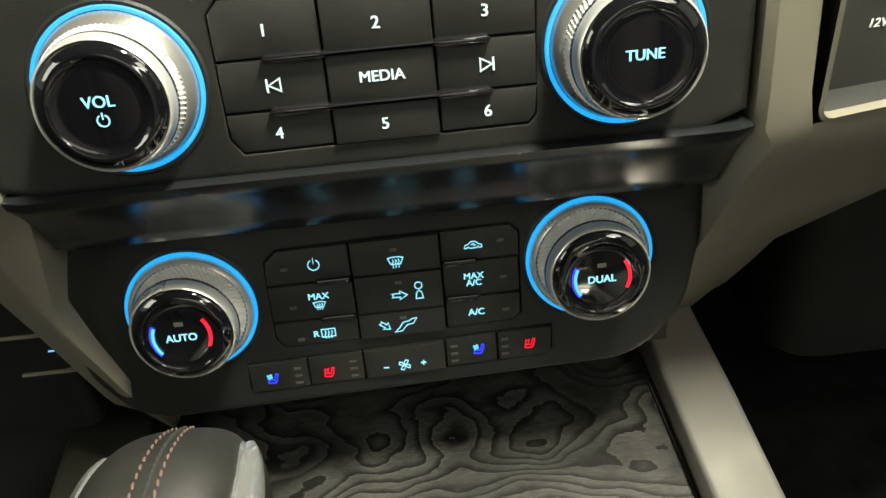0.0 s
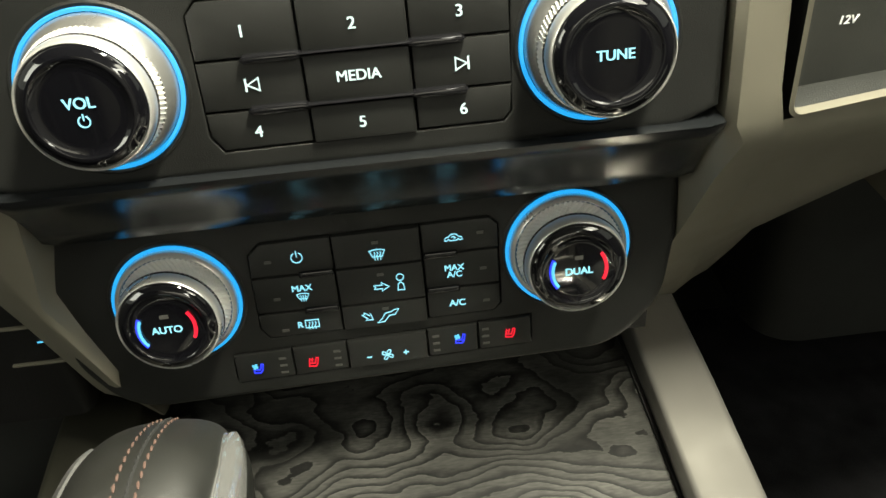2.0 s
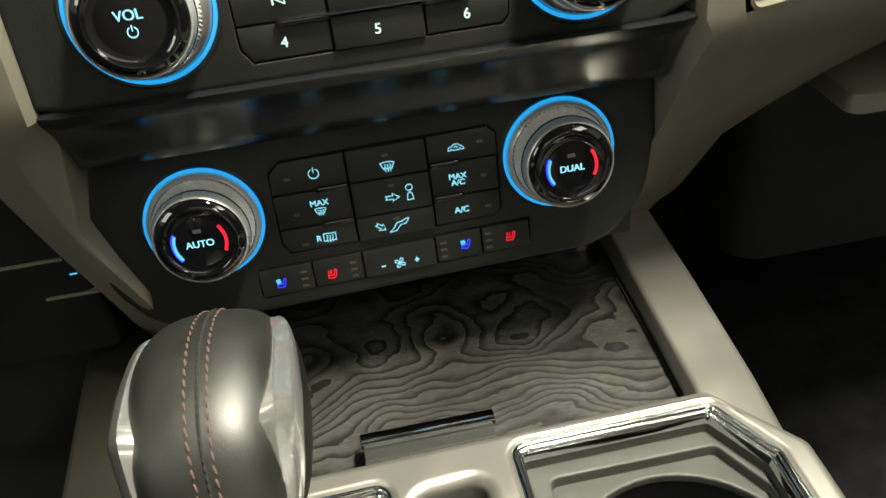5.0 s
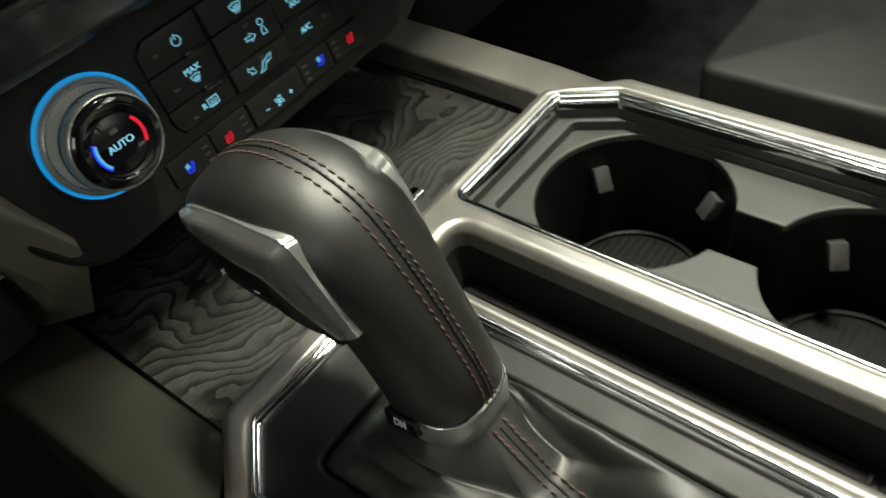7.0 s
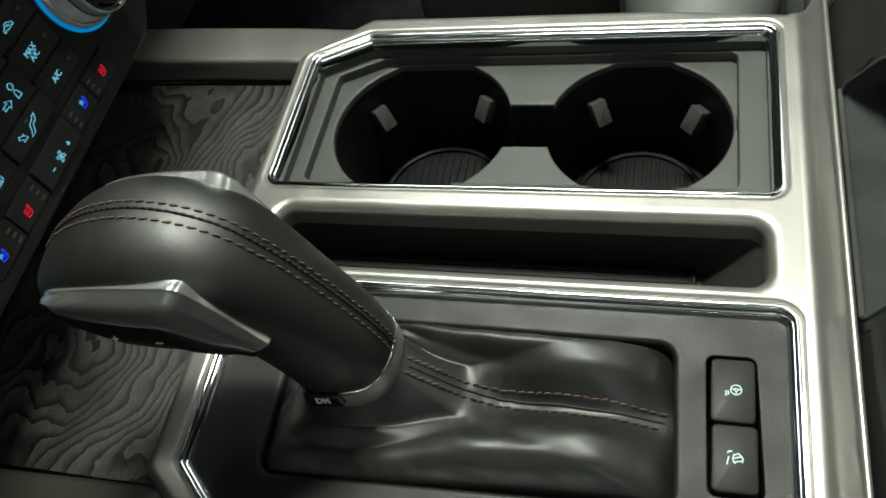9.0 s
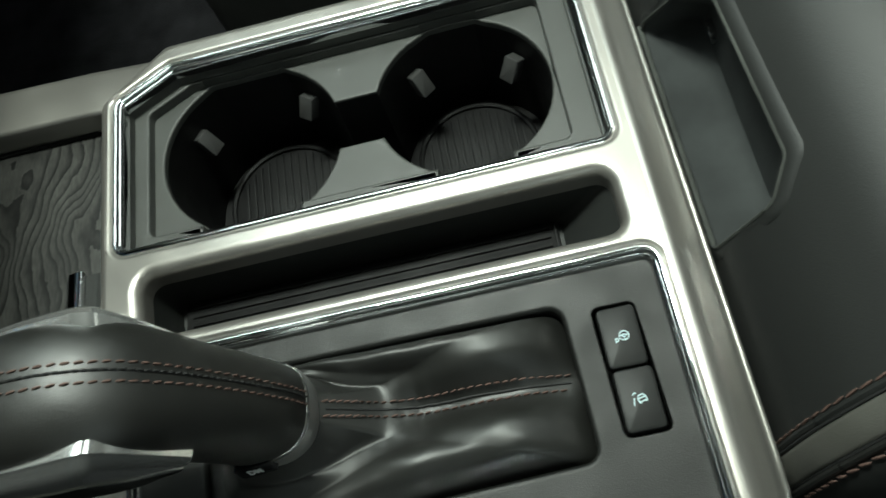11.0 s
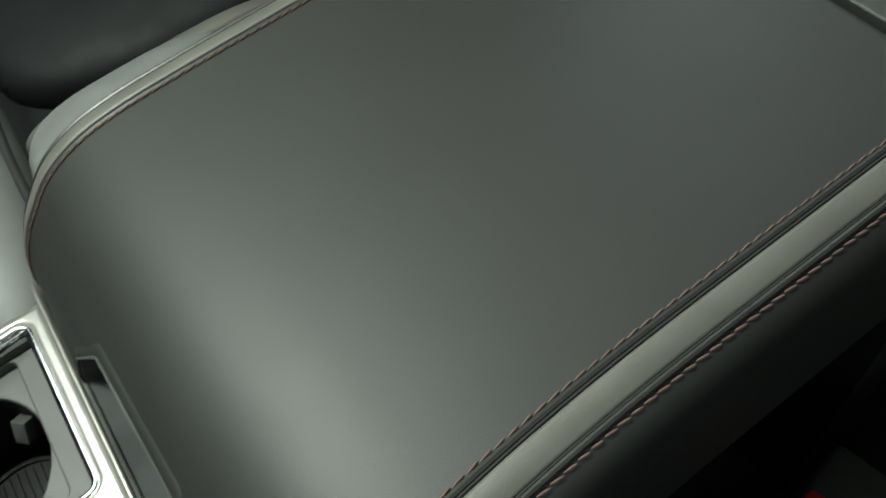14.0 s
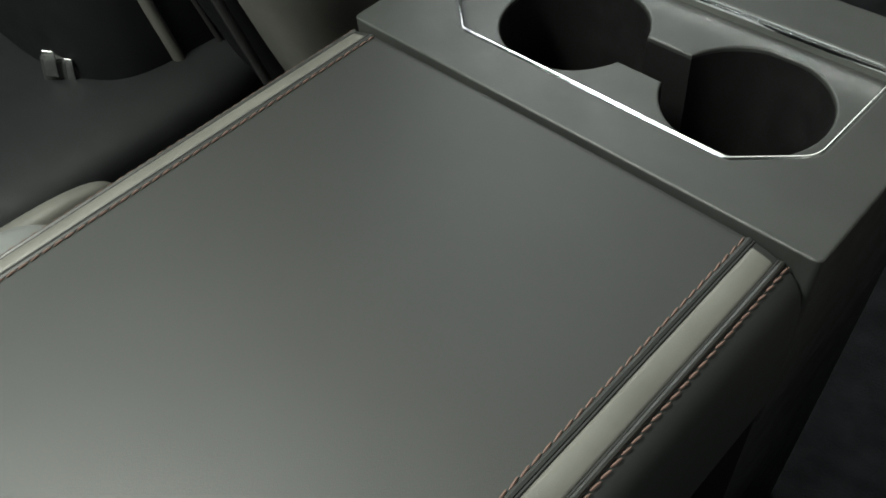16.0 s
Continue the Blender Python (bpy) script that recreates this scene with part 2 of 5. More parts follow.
def holds(poly, p):
    """Whether the polygon holds the point."""
    inside = False
    for i in range(len(poly)):
        a, b = poly[i - 1], poly[i]
        if (a[1] > p[1]) != (b[1] > p[1]) and p[0] < (b[0] - a[0]) * (p[1] - a[1]) / (b[1] - a[1]) + a[0]:
            inside = not inside
    return inside


def plate(outer, e_out, d_out, holes, z):
    """A flat sheet with rounded lips round its edge and its holes. holes: (polygon, lip radius, depth of the wall)."""
    bm = bmesh.new()
    rims = []
    for poly, e, d, sign in [(outer, e_out, d_out, -1)] + [(h, e, d, 1) for h, e, d in holes]:
        rings = [lift(offset(poly, sign * (e + 0.0006)), z)]
        for k in range(6):
            a = math.pi / 2 * k / 5
            rings.append(lift(offset(poly, sign * e * (1 - math.sin(a))), z - e * (1 - math.cos(a))))
        rings.append(lift(poly, z - d))
        rims.append(loops(bm, rings)[0])
    flat_ = [v for rim in rims for v in rim]
    edges, k0 = [], 0
    for rim in rims:
        edges += [(k0 + i, k0 + (i + 1) % len(rim)) for i in range(len(rim))]
        k0 += len(rim)
    at, _, tris, origin, _, _ = delaunay_2d_cdt([v.co.xy for v in flat_], edges, [], 0, 1e-8)
    shapes = [[v.co.xy for v in rim] for rim in rims]
    made = {}
    for tri in tris:
        c = sum((Vector(at[i]) for i in tri), Vector((0, 0))) / 3
        if holds(shapes[0], c) and not any(holds(h, c) for h in shapes[1:]):
            for i in tri:
                if i not in made:
                    made[i] = flat_[origin[i][0]] if origin[i] else bm.verts.new((*at[i], z))
            vs = [made[i] for i in tri]
            if len(set(vs)) == 3:
                bm.faces.new(vs)
    return bm


def ring_sweep(poly, profile, bm=None):
    bm = bm or bmesh.new()
    loops(bm, [lift(offset(poly, o), z) for o, z in profile])
    return bm


def tube(pts, r, n=6, bm=None, cap=True):
    bm = bm or bmesh.new()
    rings = []
    pts = [Vector(p) for p in pts]
    for i, p in enumerate(pts):
        d = (pts[min(i + 1, len(pts) - 1)] - pts[max(i - 1, 0)]).normalized()
        a = d.cross(Vector((0, 0, 1)) if abs(d.z) < 0.9 else Vector((1, 0, 0))).normalized()
        b = d.cross(a)
        rr = r[i] if isinstance(r, (list, tuple)) else r
        rings.append([p + rr * (a * math.cos(2 * math.pi * k / n) + b * math.sin(2 * math.pi * k / n)) for k in range(n)])
    loops(bm, rings, True, cap, cap)
    return bm


def strokes(lines, w, m, h=0.00025, bm=None):
    """Flat lines of width w for printed symbols, in the plane of m."""
    bm = bm or bmesh.new()
    for pts in lines:
        pts = [Vector(p) for p in pts]
        shut = (pts[0] - pts[-1]).length < 1e-7 and len(pts) > 2
        k = len(pts)
        left, right = [], []
        for i in range(k):
            a = pts[i - 1] if i else (pts[-2] if shut else pts[0])
            b = pts[i + 1] if i < k - 1 else (pts[1] if shut else pts[-1])
            e0 = (pts[i] - a) if (pts[i] - a).length > 1e-9 else (b - pts[i])
            e1 = (b - pts[i]) if (b - pts[i]).length > 1e-9 else e0
            e0, e1 = e0.normalized(), e1.normalized()
            n = Vector((e0.y, -e0.x)) + Vector((e1.y, -e1.x))
            n = n / max(n.length_squared / 2, 0.5)
            left.append(pts[i] + n * w / 2)
            right.append(pts[i] - n * w / 2)
        rings = [[(*a, 0), (*a, h), (*b, h), (*b, 0)] for a, b in zip(left, right)]
        vs = loops(bm, rings, True, True, True)
        bmesh.ops.transform(bm, matrix=m, verts=[v for r in vs for v in r])
    return bm


def arc(cx, cy, r, a0, a1, n=16, ry=None):
    return [(cx + r * math.cos(radians(a0 + (a1 - a0) * i / n)), cy + (ry or r) * math.sin(radians(a0 + (a1 - a0) * i / n))) for i in range(n + 1)]


def scaled(lines, s, dx=0, dy=0):
    return [[(x * s + dx, y * s + dy) for x, y in pts] for pts in lines]


def words(text, size, material, m, parent, name="lettering", bold=0.0, shear=0.0, spacing=1.0, label="", heavy=0.00009):
    cu = bpy.data.curves.new("letters", "FONT")
    cu.body, cu.size, cu.align_x, cu.align_y, cu.extrude = text, size, "CENTER", "CENTER", 0.0001
    cu.offset, cu.shear, cu.space_character, cu.space_line = bold, shear, spacing, 0.8
    tmp = bpy.data.objects.new("letters", cu)
    scene.collection.objects.link(tmp)
    me = bpy.data.meshes.new_from_object(tmp.evaluated_get(bpy.context.evaluated_depsgraph_get()))
    bpy.data.objects.remove(tmp)
    if heavy:
        bm = bmesh.new()
        for k in (-1, 0, 1):
            first = len(bm.verts)
            bm.from_mesh(me)
            bm.verts.ensure_lookup_table()
            for v in bm.verts[first:]:
                v.co += Vector((k * heavy, 0, k * 0.00003))
        bm.to_mesh(me)
        bm.free()
    me.transform(m)
    me.materials.clear()
    me.materials.append(material)
    ob = new(name, me)
    ob.parent = parent
    if label:
        tagged(ob, label)
    return ob



# ---- the cabin ----
MID = -0.0315                      # the console's middle


def panel(name, bm, material, label, category):
    ob = new(name, solid(name, bm, material))
    return tagged(ob, label, category, kind="structure")


panel("floor", box(-0.95, 0.89, -1.3, 0.75, -0.40, -0.36), CARPET, "dark carpet on the footwell floor", "floor")
roof_outer = [(-0.95, -1.3), (0.89, -1.3), (0.89, 0.75), (-0.95, 0.75)]
# unseen roof; the opening is added round the overhead key lamp
panel("ceiling", plate(roof_outer, 0.002, 0.03, [([(0.04, -0.10), (0.44, -0.10), (0.44, 0.20), (0.04, 0.20)], 0.004, 0.03)], 0.96), HEAD,
      "pale grey headliner with an added opening round the overhead lamp", "ceiling")


def side_wall(name, x0, x1):
    m = Matrix(((0, 0, 1, 0), (1, 0, 0, 0), (0, 1, 0, 0), (0, 0, 0, 1)))
    bm = plate([(-1.3, -0.40), (0.75, -0.40), (0.75, 0.96), (-1.3, 0.96)], 0.002, 0.04,
               [([(-0.55, 0.32), (0.42, 0.32), (0.30, 0.78), (-0.55, 0.78)], 0.01, 0.04)], 0.0)
    bmesh.ops.transform(bm, matrix=Matrix.Translation((x1, 0, 0)) @ m, verts=bm.verts[:])
    panel(name, bm, PLASTIC, "dark door panel below a side window", "door panel")


side_wall("wall_driver", -0.95, -0.93)
side_wall("wall_passenger", 0.89, 0.89)
panel("wall_rear", box(-0.95, 0.89, -1.34, -1.30, -0.40, 0.96), HEAD, "dark lining at the back of the cabin", "wall")
panel("wall_front", box(-0.95, 0.89, 0.75, 0.79, -0.40, 0.36), PLASTIC, "dark bulkhead below the open windscreen", "wall")


# ---- the dashboard's middle ----
UP_T, CL_T = math.atan(0.17), math.atan(0.20)


def on_upper(x, z, out=0.0):
    """The pose of a point of the radio panel: local x along the dashboard, y up, z towards the seats."""
    y = 0.2865 + 0.17 * (z - 0.168)
    return pose(x, y, z, 90 - math.degrees(UP_T)) @ Matrix.Translation((0, 0, out))


def on_climate(x, z, out=0.0):
    y = 0.303 + 0.20 * (z - 0.06)
    return pose(x, y, z, 90 - math.degrees(CL_T)) @ Matrix.Translation((0, 0, out))


KU, KC = 1 / math.cos(UP_T), 1 / math.cos(CL_T)
stack = thing("center_stack", "black dashboard control panel with lit buttons and knobs", "control panel", (MID, 0.31, 0.12))


def dpart(name, bm, material, label="", parent=None, sharp=40):
    ob = new(name, solid(name, bm, material, sharp))
    under(ob, stack)
    if parent is not None:
        ob.parent = parent
        ob.matrix_parent_inverse = parent.matrix_world.inverted()
    if label:
        tagged(ob, label)
    return ob


def flat(poly, at, ref, k):
    """A polygon in x and z, brought into the plane's own measure round the reference point."""
    return [(x - ref[0], (z - ref[1]) * k) for x, z in poly]


def bezel(name, poly, hole_polys, pos, ref, k, thick, material, label):
    bm = plate(flat(poly, pos, ref, k), 0.003, thick, [(flat(h, pos, ref, k), 0.0006, 0.004) for h in hole_polys], 0.0)
    bmesh.ops.transform(bm, matrix=pos(*ref), verts=bm.verts[:])
    return dpart(name, bm, material, label)


UREF, CREF = (MID, 0.183), (MID, 0.080)
U_OUT = [(-0.0772, 0.1675), (-0.0735, 0.1622), (0.0138, 0.1628), (0.0165, 0.166), (0.0172, 0.2055), (0.014, 0.2075), (-0.0735, 0.2075), (-0.0772, 0.2035)]
C_OUT = [(-0.0822, 0.0720), (-0.0788, 0.0672), (0.0105, 0.0685), (0.0140, 0.0715), (0.0145, 0.1055), (0.0110, 0.1090), (-0.0765, 0.1080), (-0.0815, 0.1035)]
LOW_OUT = [(-0.0955, 0.0510), (-0.0935, 0.0485), (0.0225, 0.0515), (0.0255, 0.0540), (0.0258, 0.0648), (-0.0180, 0.0635), (-0.0500, 0.0625), (-0.0945, 0.0618)]
upper = bezel("upper_bezel", [(-0.150, 0.1575), (-0.137, 0.1545), (0.0700, 0.1545), (0.0835, 0.1600), (0.0845, 0.225), (0.0845, 0.30), (-0.1500, 0.30), (-0.1500, 0.225)],
              [U_OUT], on_upper, UREF, KU, 0.012, BEZEL, "soft black radio panel")
climate = bezel("climate_bezel", rounded([(-0.1580, 0.0660), (-0.1400, 0.0405), (0.0600, 0.0450), (0.0800, 0.0650), (0.0850, 0.0950), (0.0850, 0.1215), (-0.1560, 0.1215)], [0.03, 0.03, 0.03, 0.03, 0.02, 0.003, 0.003], 6),
                [C_OUT, LOW_OUT], on_climate, CREF, KC, 0.022, BEZEL, "soft black climate panel")

# the glossy fold between the two panels
bm = bmesh.new()
prof = [(0.2800, 0.1560), (0.2815, 0.1525), (0.2850, 0.1490), (0.2895, 0.1440), (0.2940, 0.1375), (0.2980, 0.1305), (0.3010, 0.1245), (0.3060, 0.1215), (0.3200, 0.1205), (0.33, 0.125), (0.30, 0.156)]
rows_ = []
for x, s in ((-0.148, 0.5), (-0.1415, 1.0), (0.05, 1.0), (0.0785, 1.0), (0.0850, 0.5)):
    rows_.append([(x, y + (1 - s) * 0.004, z) for y, z in prof])
loops(bm, rows_, True, True, True)
dpart("gloss_fold", bm, RIDGE, "satin piano-black fold between the panels", sharp=60)

# backing behind the buttons
dpart("backing", box(-0.152, 0.082, 0.325, 0.40, 0.030, 0.30), GAP, "dark backing behind the panels")


def button(poly, pos, ref, k, proud, label, group="", hollow=None):
    bm = prism(offset(flat(poly, pos, ref, k), -0.00025), -0.003, proud, 0.0011)
    bmesh.ops.transform(bm, matrix=pos(*ref), verts=bm.verts[:])
    return dpart("button", bm, BUTTON, label)


# radio buttons: three columns, three rows
ux, uz = (-0.0772, -0.0457, -0.0134, 0.0170), (0.1625, 0.1748, 0.1901, 0.2073)
radio = {}
for r in range(3):
    for c in range(3):
        q = [(ux[c], uz[r]), (ux[c + 1], uz[r]), (ux[c + 1], uz[r + 1]), (ux[c], uz[r + 1])]
        if (r, c) == (0, 0):
            q = [(-0.0770, 0.1675), (-0.0735, 0.1625), (ux[1], 0.1628), (ux[1], uz[1]), (ux[0], uz[1])]
        if (r, c) == (0, 2):
            q = [(ux[2], 0.1630), (0.0138, 0.1632), (0.0163, 0.1660), (ux[3], uz[1]), (ux[2], uz[1])]
        if (r, c) == (2, 0):
            q = [(ux[0], uz[2]), (ux[1], uz[2]), (ux[1], 0.2073), (-0.0735, 0.2073), (ux[0], 0.2035)]
        if (r, c) == (2, 2):
            q = [(ux[2], uz[2]), (ux[3], uz[2]), (0.0172, 0.2055), (0.014, 0.2073), (ux[2], 0.2073)]
        proud = 0.0006 + (0.0012 if c == 1 else 0.0)
        radio[r, c] = button(q, on_upper, UREF, KU, proud, "matt black radio button")
for r, c, t, x, z in ((2, 0, "1", -0.0618, 0.1979), (2, 1, "2", -0.0297, 0.1974), (2, 2, "3", 0.0020, 0.1976), (1, 1, "MEDIA", -0.0295, 0.1823),
                      (0, 0, "4", -0.0619, 0.1679), (0, 1, "5", -0.0300, 0.1680), (0, 2, "6", 0.0013, 0.1683)):
    out = 0.0021 if c == 1 else 0.0009
    words(t, 0.0050 if len(t) == 1 else 0.0046, WHITE, on_upper(x, z, out), stack, label="lit white lettering").matrix_parent_inverse = stack.matrix_world.inverted()


def symbol(lines, w, pos, x, z, out, material, label, fill=(), big=1.0):
    bm = strokes(scaled(lines, big) if big != 1.0 else lines, w, pos(x, z, out))
    for poly in fill:
        prism(poly, 0, 0.00025, bm=bm, m=pos(x, z, out))
    return dpart("symbol", bm, material, label)


tri_l = [(0.0023, 0.0019), (0.0023, -0.0019), (-0.0012, 0.0), (0.0023, 0.0019)]
tri_r = [(-x, y) for x, y in tri_l]
symbol([tri_l], 0.0004, on_upper, -0.0616, 0.1824, 0.0009, WHITE, "lit skip-back symbol", [[(-0.0019, -0.002), (-0.0013, -0.002), (-0.0013, 0.002), (-0.0019, 0.002)]])
symbol([tri_r], 0.0004, on_upper, 0.0021, 0.1824, 0.0009, WHITE, "lit skip-ahead symbol", [[(0.0013, -0.002), (0.0019, -0.002), (0.0019, 0.002), (0.0013, 0.002)]])
# gloss bars between the rows
for z in (0.1901, 0.1748):
    poly = [(-0.0625, z - 0.0013), (-0.0475, z - 0.0013), (-0.0445, z - 0.0007), (-0.0145, z - 0.0007), (-0.0120, z - 0.0013), (0.0020, z - 0.0013),
            (0.0032, z), (0.0020, z + 0.0013), (-0.0120, z + 0.0013), (-0.0145, z + 0.0007), (-0.0445, z + 0.0007), (-0.0475, z + 0.0013), (-0.0625, z + 0.0013), (-0.0637, z)]
    bm = prism(flat(poly, None, UREF, KU), -0.002, 0.0036, 0.0010)
    bmesh.ops.transform(bm, matrix=on_upper(*UREF), verts=bm.verts[:])
    dpart("gloss_bar", bm, GLOSS, "piano-black bar between button rows")

# climate buttons
cx = (-0.0820, -0.0495, -0.0157, 0.0140)
crow = (((0.0675, 0.0783, 0.0937, 0.1078), (0.0678, 0.0785, 0.0943, 0.1085), (0.0682, 0.0808, 0.0957, 0.1088)))
for c in range(3):
    z = crow[c]
    for r in range(3):
        q = [(cx[c], z[r]), (cx[c + 1], z[r]), (cx[c + 1], z[r + 1]), (cx[c], z[r + 1])]
        if (r, c) == (0, 0):
            q = [(-0.0820, 0.0720), (-0.0788, 0.0674), (cx[1], 0.0676), (cx[1], z[1]), (cx[0], z[1])]
        if (r, c) == (2, 0):
            q = [(cx[0], z[2]), (cx[1], z[2]), (cx[1], 0.1080), (-0.0765, 0.1078), (-0.0814, 0.1035)]
        if (r, c) == (2, 2):
            q = [(cx[2], z[2]), (0.0143, z[2]), (0.0145, 0.1055), (0.0110, 0.1088), (cx[2], 0.1086)]
        if (r, c) == (0, 2):
            q = [(cx[2], 0.0682), (0.0108, 0.0686), (0.0138, 0.0715), (0.0140, z[1]), (cx[2], z[1])]
        button(q, on_climate, CREF, KC, 0.0010 + (0.0014 if c == 1 else 0.0), "matt black climate button")
lowx = (-0.0950, -0.0715, -0.0495, -0.0171, 0.0036, 0.0256)
for i in range(5):
    a, b = lowx[i], lowx[i + 1]
    f0, f1 = (a + 0.095) / 0.12, (b + 0.095) / 0.12
    z0a, z0b = 0.0488 + 0.003 * f0, 0.0488 + 0.003 * f1
    z1a, z1b = 0.0617 + 0.0028 * f0, 0.0617 + 0.0028 * f1
    button([(a, z0a), (b, z0b), (b, z1b), (a, z1a)], on_climate, CREF, KC, 0.0022 if i == 2 else 0.0012, "matt black seat heating button" if i != 2 else "matt black fan button")
for (x0, x1, z) in ((-0.0635, -0.0500, 0.0937), (-0.0635, -0.0500, 0.0783), (-0.0152, -0.0020, 0.0957), (-0.0152, -0.0020, 0.0808)):
    poly = rounded([(x0, z - 0.0013), (x1, z - 0.0013), (x1, z + 0.0013), (x0, z + 0.0013)], 0.001, 3)
    bm = prism(flat(poly, None, CREF, KC), -0.002, 0.0026, 0.0009)
    bmesh.ops.transform(bm, matrix=on_climate(*CREF), verts=bm.verts[:])
    dpart("gloss_bar", bm, GLOSS, "piano-black bar between buttons")

LC1, LC2 = 0.0013, 0.0027
SY = 0.00036
symbol([arc(0, 0, 0.0021, 115, 425, 20), [(0, 0.0004), (0, 0.0028)]], SY, on_climate, -0.0631, 0.1010, LC1, ICE, "lit power symbol")
shield = [(-0.0029, 0.0017), (-0.0015, 0.0021), (0, 0.0022), (0.0015, 0.0021), (0.0029, 0.0017), (0.0018, -0.0008), (-0.0018, -0.0008), (-0.0029, 0.0017)]
waves = [[(x, 0.0012), (x + 0.0003, 0.0004), (x - 0.0002, -0.0004), (x + 0.0001, -0.0011), (x, -0.0022)] for x in (-0.0011, 0.0, 0.0011)]
symbol([shield] + waves, SY, on_climate, -0.0326, 0.0992, LC2, ICE, "lit windscreen symbol")
car = [(-0.0033, -0.0008), (-0.0030, 0.0004), (-0.0018, 0.0007), (-0.0008, 0.0017), (0.0010, 0.0017), (0.0022, 0.0006), (0.0032, 0.0003), (0.0034, -0.0008), (0.0024, -0.0009), (0.0019, -0.0003), (0.0013, -0.0009),
       (-0.0012, -0.0009), (-0.0018, -0.0003), (-0.0024, -0.0009), (-0.0033, -0.0008)]
symbol([car, [(-0.0008, 0.0004), (0.0001, 0.0008), (0.0009, 0.0003), (0.0002, -0.0001)]], SY * 0.9, on_climate, -0.0032, 0.1018, LC1, ICE, "lit recirculation symbol")
symbol(scaled([shield] + waves, 0.8, 0, -0.0019), SY * 0.85, on_climate, -0.0632, 0.0861, LC1, ICE, "lit windscreen symbol")
arrow = [(-0.0033, 0.0006), (-0.0008, 0.0006), (-0.0010, 0.0015), (0.0012, -0.0001), (-0.0010, -0.0015), (-0.0008, -0.0006), (-0.0033, -0.0006), (-0.0028, 0.0), (-0.0033, 0.0006)]
symbol([[(x - 0.0012, y - 0.0005) for x, y in arrow], arc(0.0036, 0.0021, 0.0011, 0, 360, 14), [(0.0026, -0.0022), (0.0029, -0.0002), (0.0036, 0.0005), (0.0044, -0.0002), (0.0047, -0.0022), (0.0026, -0.0022)]],
       SY, on_climate, -0.0297, 0.0862, LC2, ICE, "lit face vent symbol", big=1.28)
R45 = Matrix.Rotation(radians(-38), 2)
symbol([[tuple(R45 @ Vector((x * 0.8, y * 0.9)) + Vector((-0.0032, 0.0001))) for x, y in arrow],
        [(-0.0012, -0.0018), (0.0010, -0.0016), (0.0026, 0.0003), (0.0044, 0.0005), (0.0056, 0.0023), (0.0042, 0.0021), (0.0032, 0.0015), (0.0014, 0.0012), (0.0003, -0.0005), (-0.0012, -0.0018)]],
       SY, on_climate, -0.0343, 0.0725, LC2, ICE, "lit foot vent symbol", big=1.3)
symbol([[(-0.0026, -0.0016), (-0.0026, 0.0017), (0.0026, 0.0017), (0.0026, -0.0016), (-0.0026, -0.0016)]] + [[(x, 0.0009), (x + 0.0003, 0.0001), (x - 0.0002, -0.0008), (x, -0.0024)] for x in (-0.0012, 0, 0.0012)],
       SY, on_climate, -0.0615, 0.0724, LC1, ICE, "lit rear window symbol")
for t, size, x, z, o in (("MAX", 0.0037, -0.0632, 0.0880, LC1), ("R", 0.0037, -0.0662, 0.0722, LC1), ("MAX\nA/C", 0.0036, -0.0038, 0.0880, LC1), ("A/C", 0.0039, -0.0036, 0.0741, LC1)):
    words(t, size, ICE, on_climate(x, z, o), stack, label="lit ice-blue lettering").matrix_parent_inverse = stack.matrix_world.inverted()
fanb = []
for a in range(4):
    R = Matrix.Rotation(radians(90 * a + 20), 2)
    fanb.append([tuple(R @ Vector(p)) for p in ((0, 0), (0.0003, 0.0011), (0.0012, 0.0019), (0.0021, 0.0013), (0.0015, 0.0005), (0, 0))])
symbol(fanb, SY * 0.9, on_climate, -0.0337, 0.0552, 0.0025, ICE, "lit fan symbol")
symbol([[(-0.0010, 0), (0.0010, 0)]], 0.0005, on_climate, -0.0410, 0.0549, 0.0025, ICE, "lit minus sign")
symbol([[(-0.0011, 0), (0.0011, 0)], [(0, -0.0011), (0, 0.0011)]], 0.0005, on_climate, -0.0262, 0.0554, 0.0025, ICE, "lit plus sign")
seat_shape = [(-0.0018, -0.0017), (0.0008, -0.0020), (0.0016, -0.0010), (0.0022, 0.0018), (0.0014, 0.0020), (0.0007, -0.0006), (-0.0016, -0.0003), (-0.0018, -0.0017)]
for x, z in ((-0.0859, 0.0550), (-0.0040, 0.0579)):
    symbol([seat_shape], 0.0005, on_climate, x, z, 0.0015, BLUE, "lit deep-blue cooled seat symbol")
    symbol(scaled(fanb, 0.42, -0.0010, 0.0011), 0.0005, on_climate, x, z, 0.0016, CYAN, "lit blue fan symbol")
for x, z in ((-0.0637, 0.0552), (0.0164, 0.0580)):
    symbol([seat_shape] + [[(a, 0.0019), (a + 0.0003, 0.0014), (a - 0.0002, 0.0008), (a, 0.0002)] for a in (-0.0014, -0.0003)], 0.00042, on_climate, x, z, 0.0016, REDLIT, "lit red heated seat symbol")
# small unlit indicators
for x, z, o in ((-0.0742, 0.1003, LC1), (-0.0733, 0.0845, LC1), (-0.0722, 0.0707, LC1), (-0.0330, 0.1042, LC2), (-0.0325, 0.0908, LC2), (-0.0322, 0.0760, LC2), (0.0072, 0.1030, LC1), (0.0075, 0.0880, LC1), (0.0080, 0.0740, LC1)):
    dpart("indicator", box(-0.0013, 0.0013, -0.0006, 0.0006, 0, 0.0002, m=on_climate(x, z, o)), LAMPOFF, "small unlit indicator")
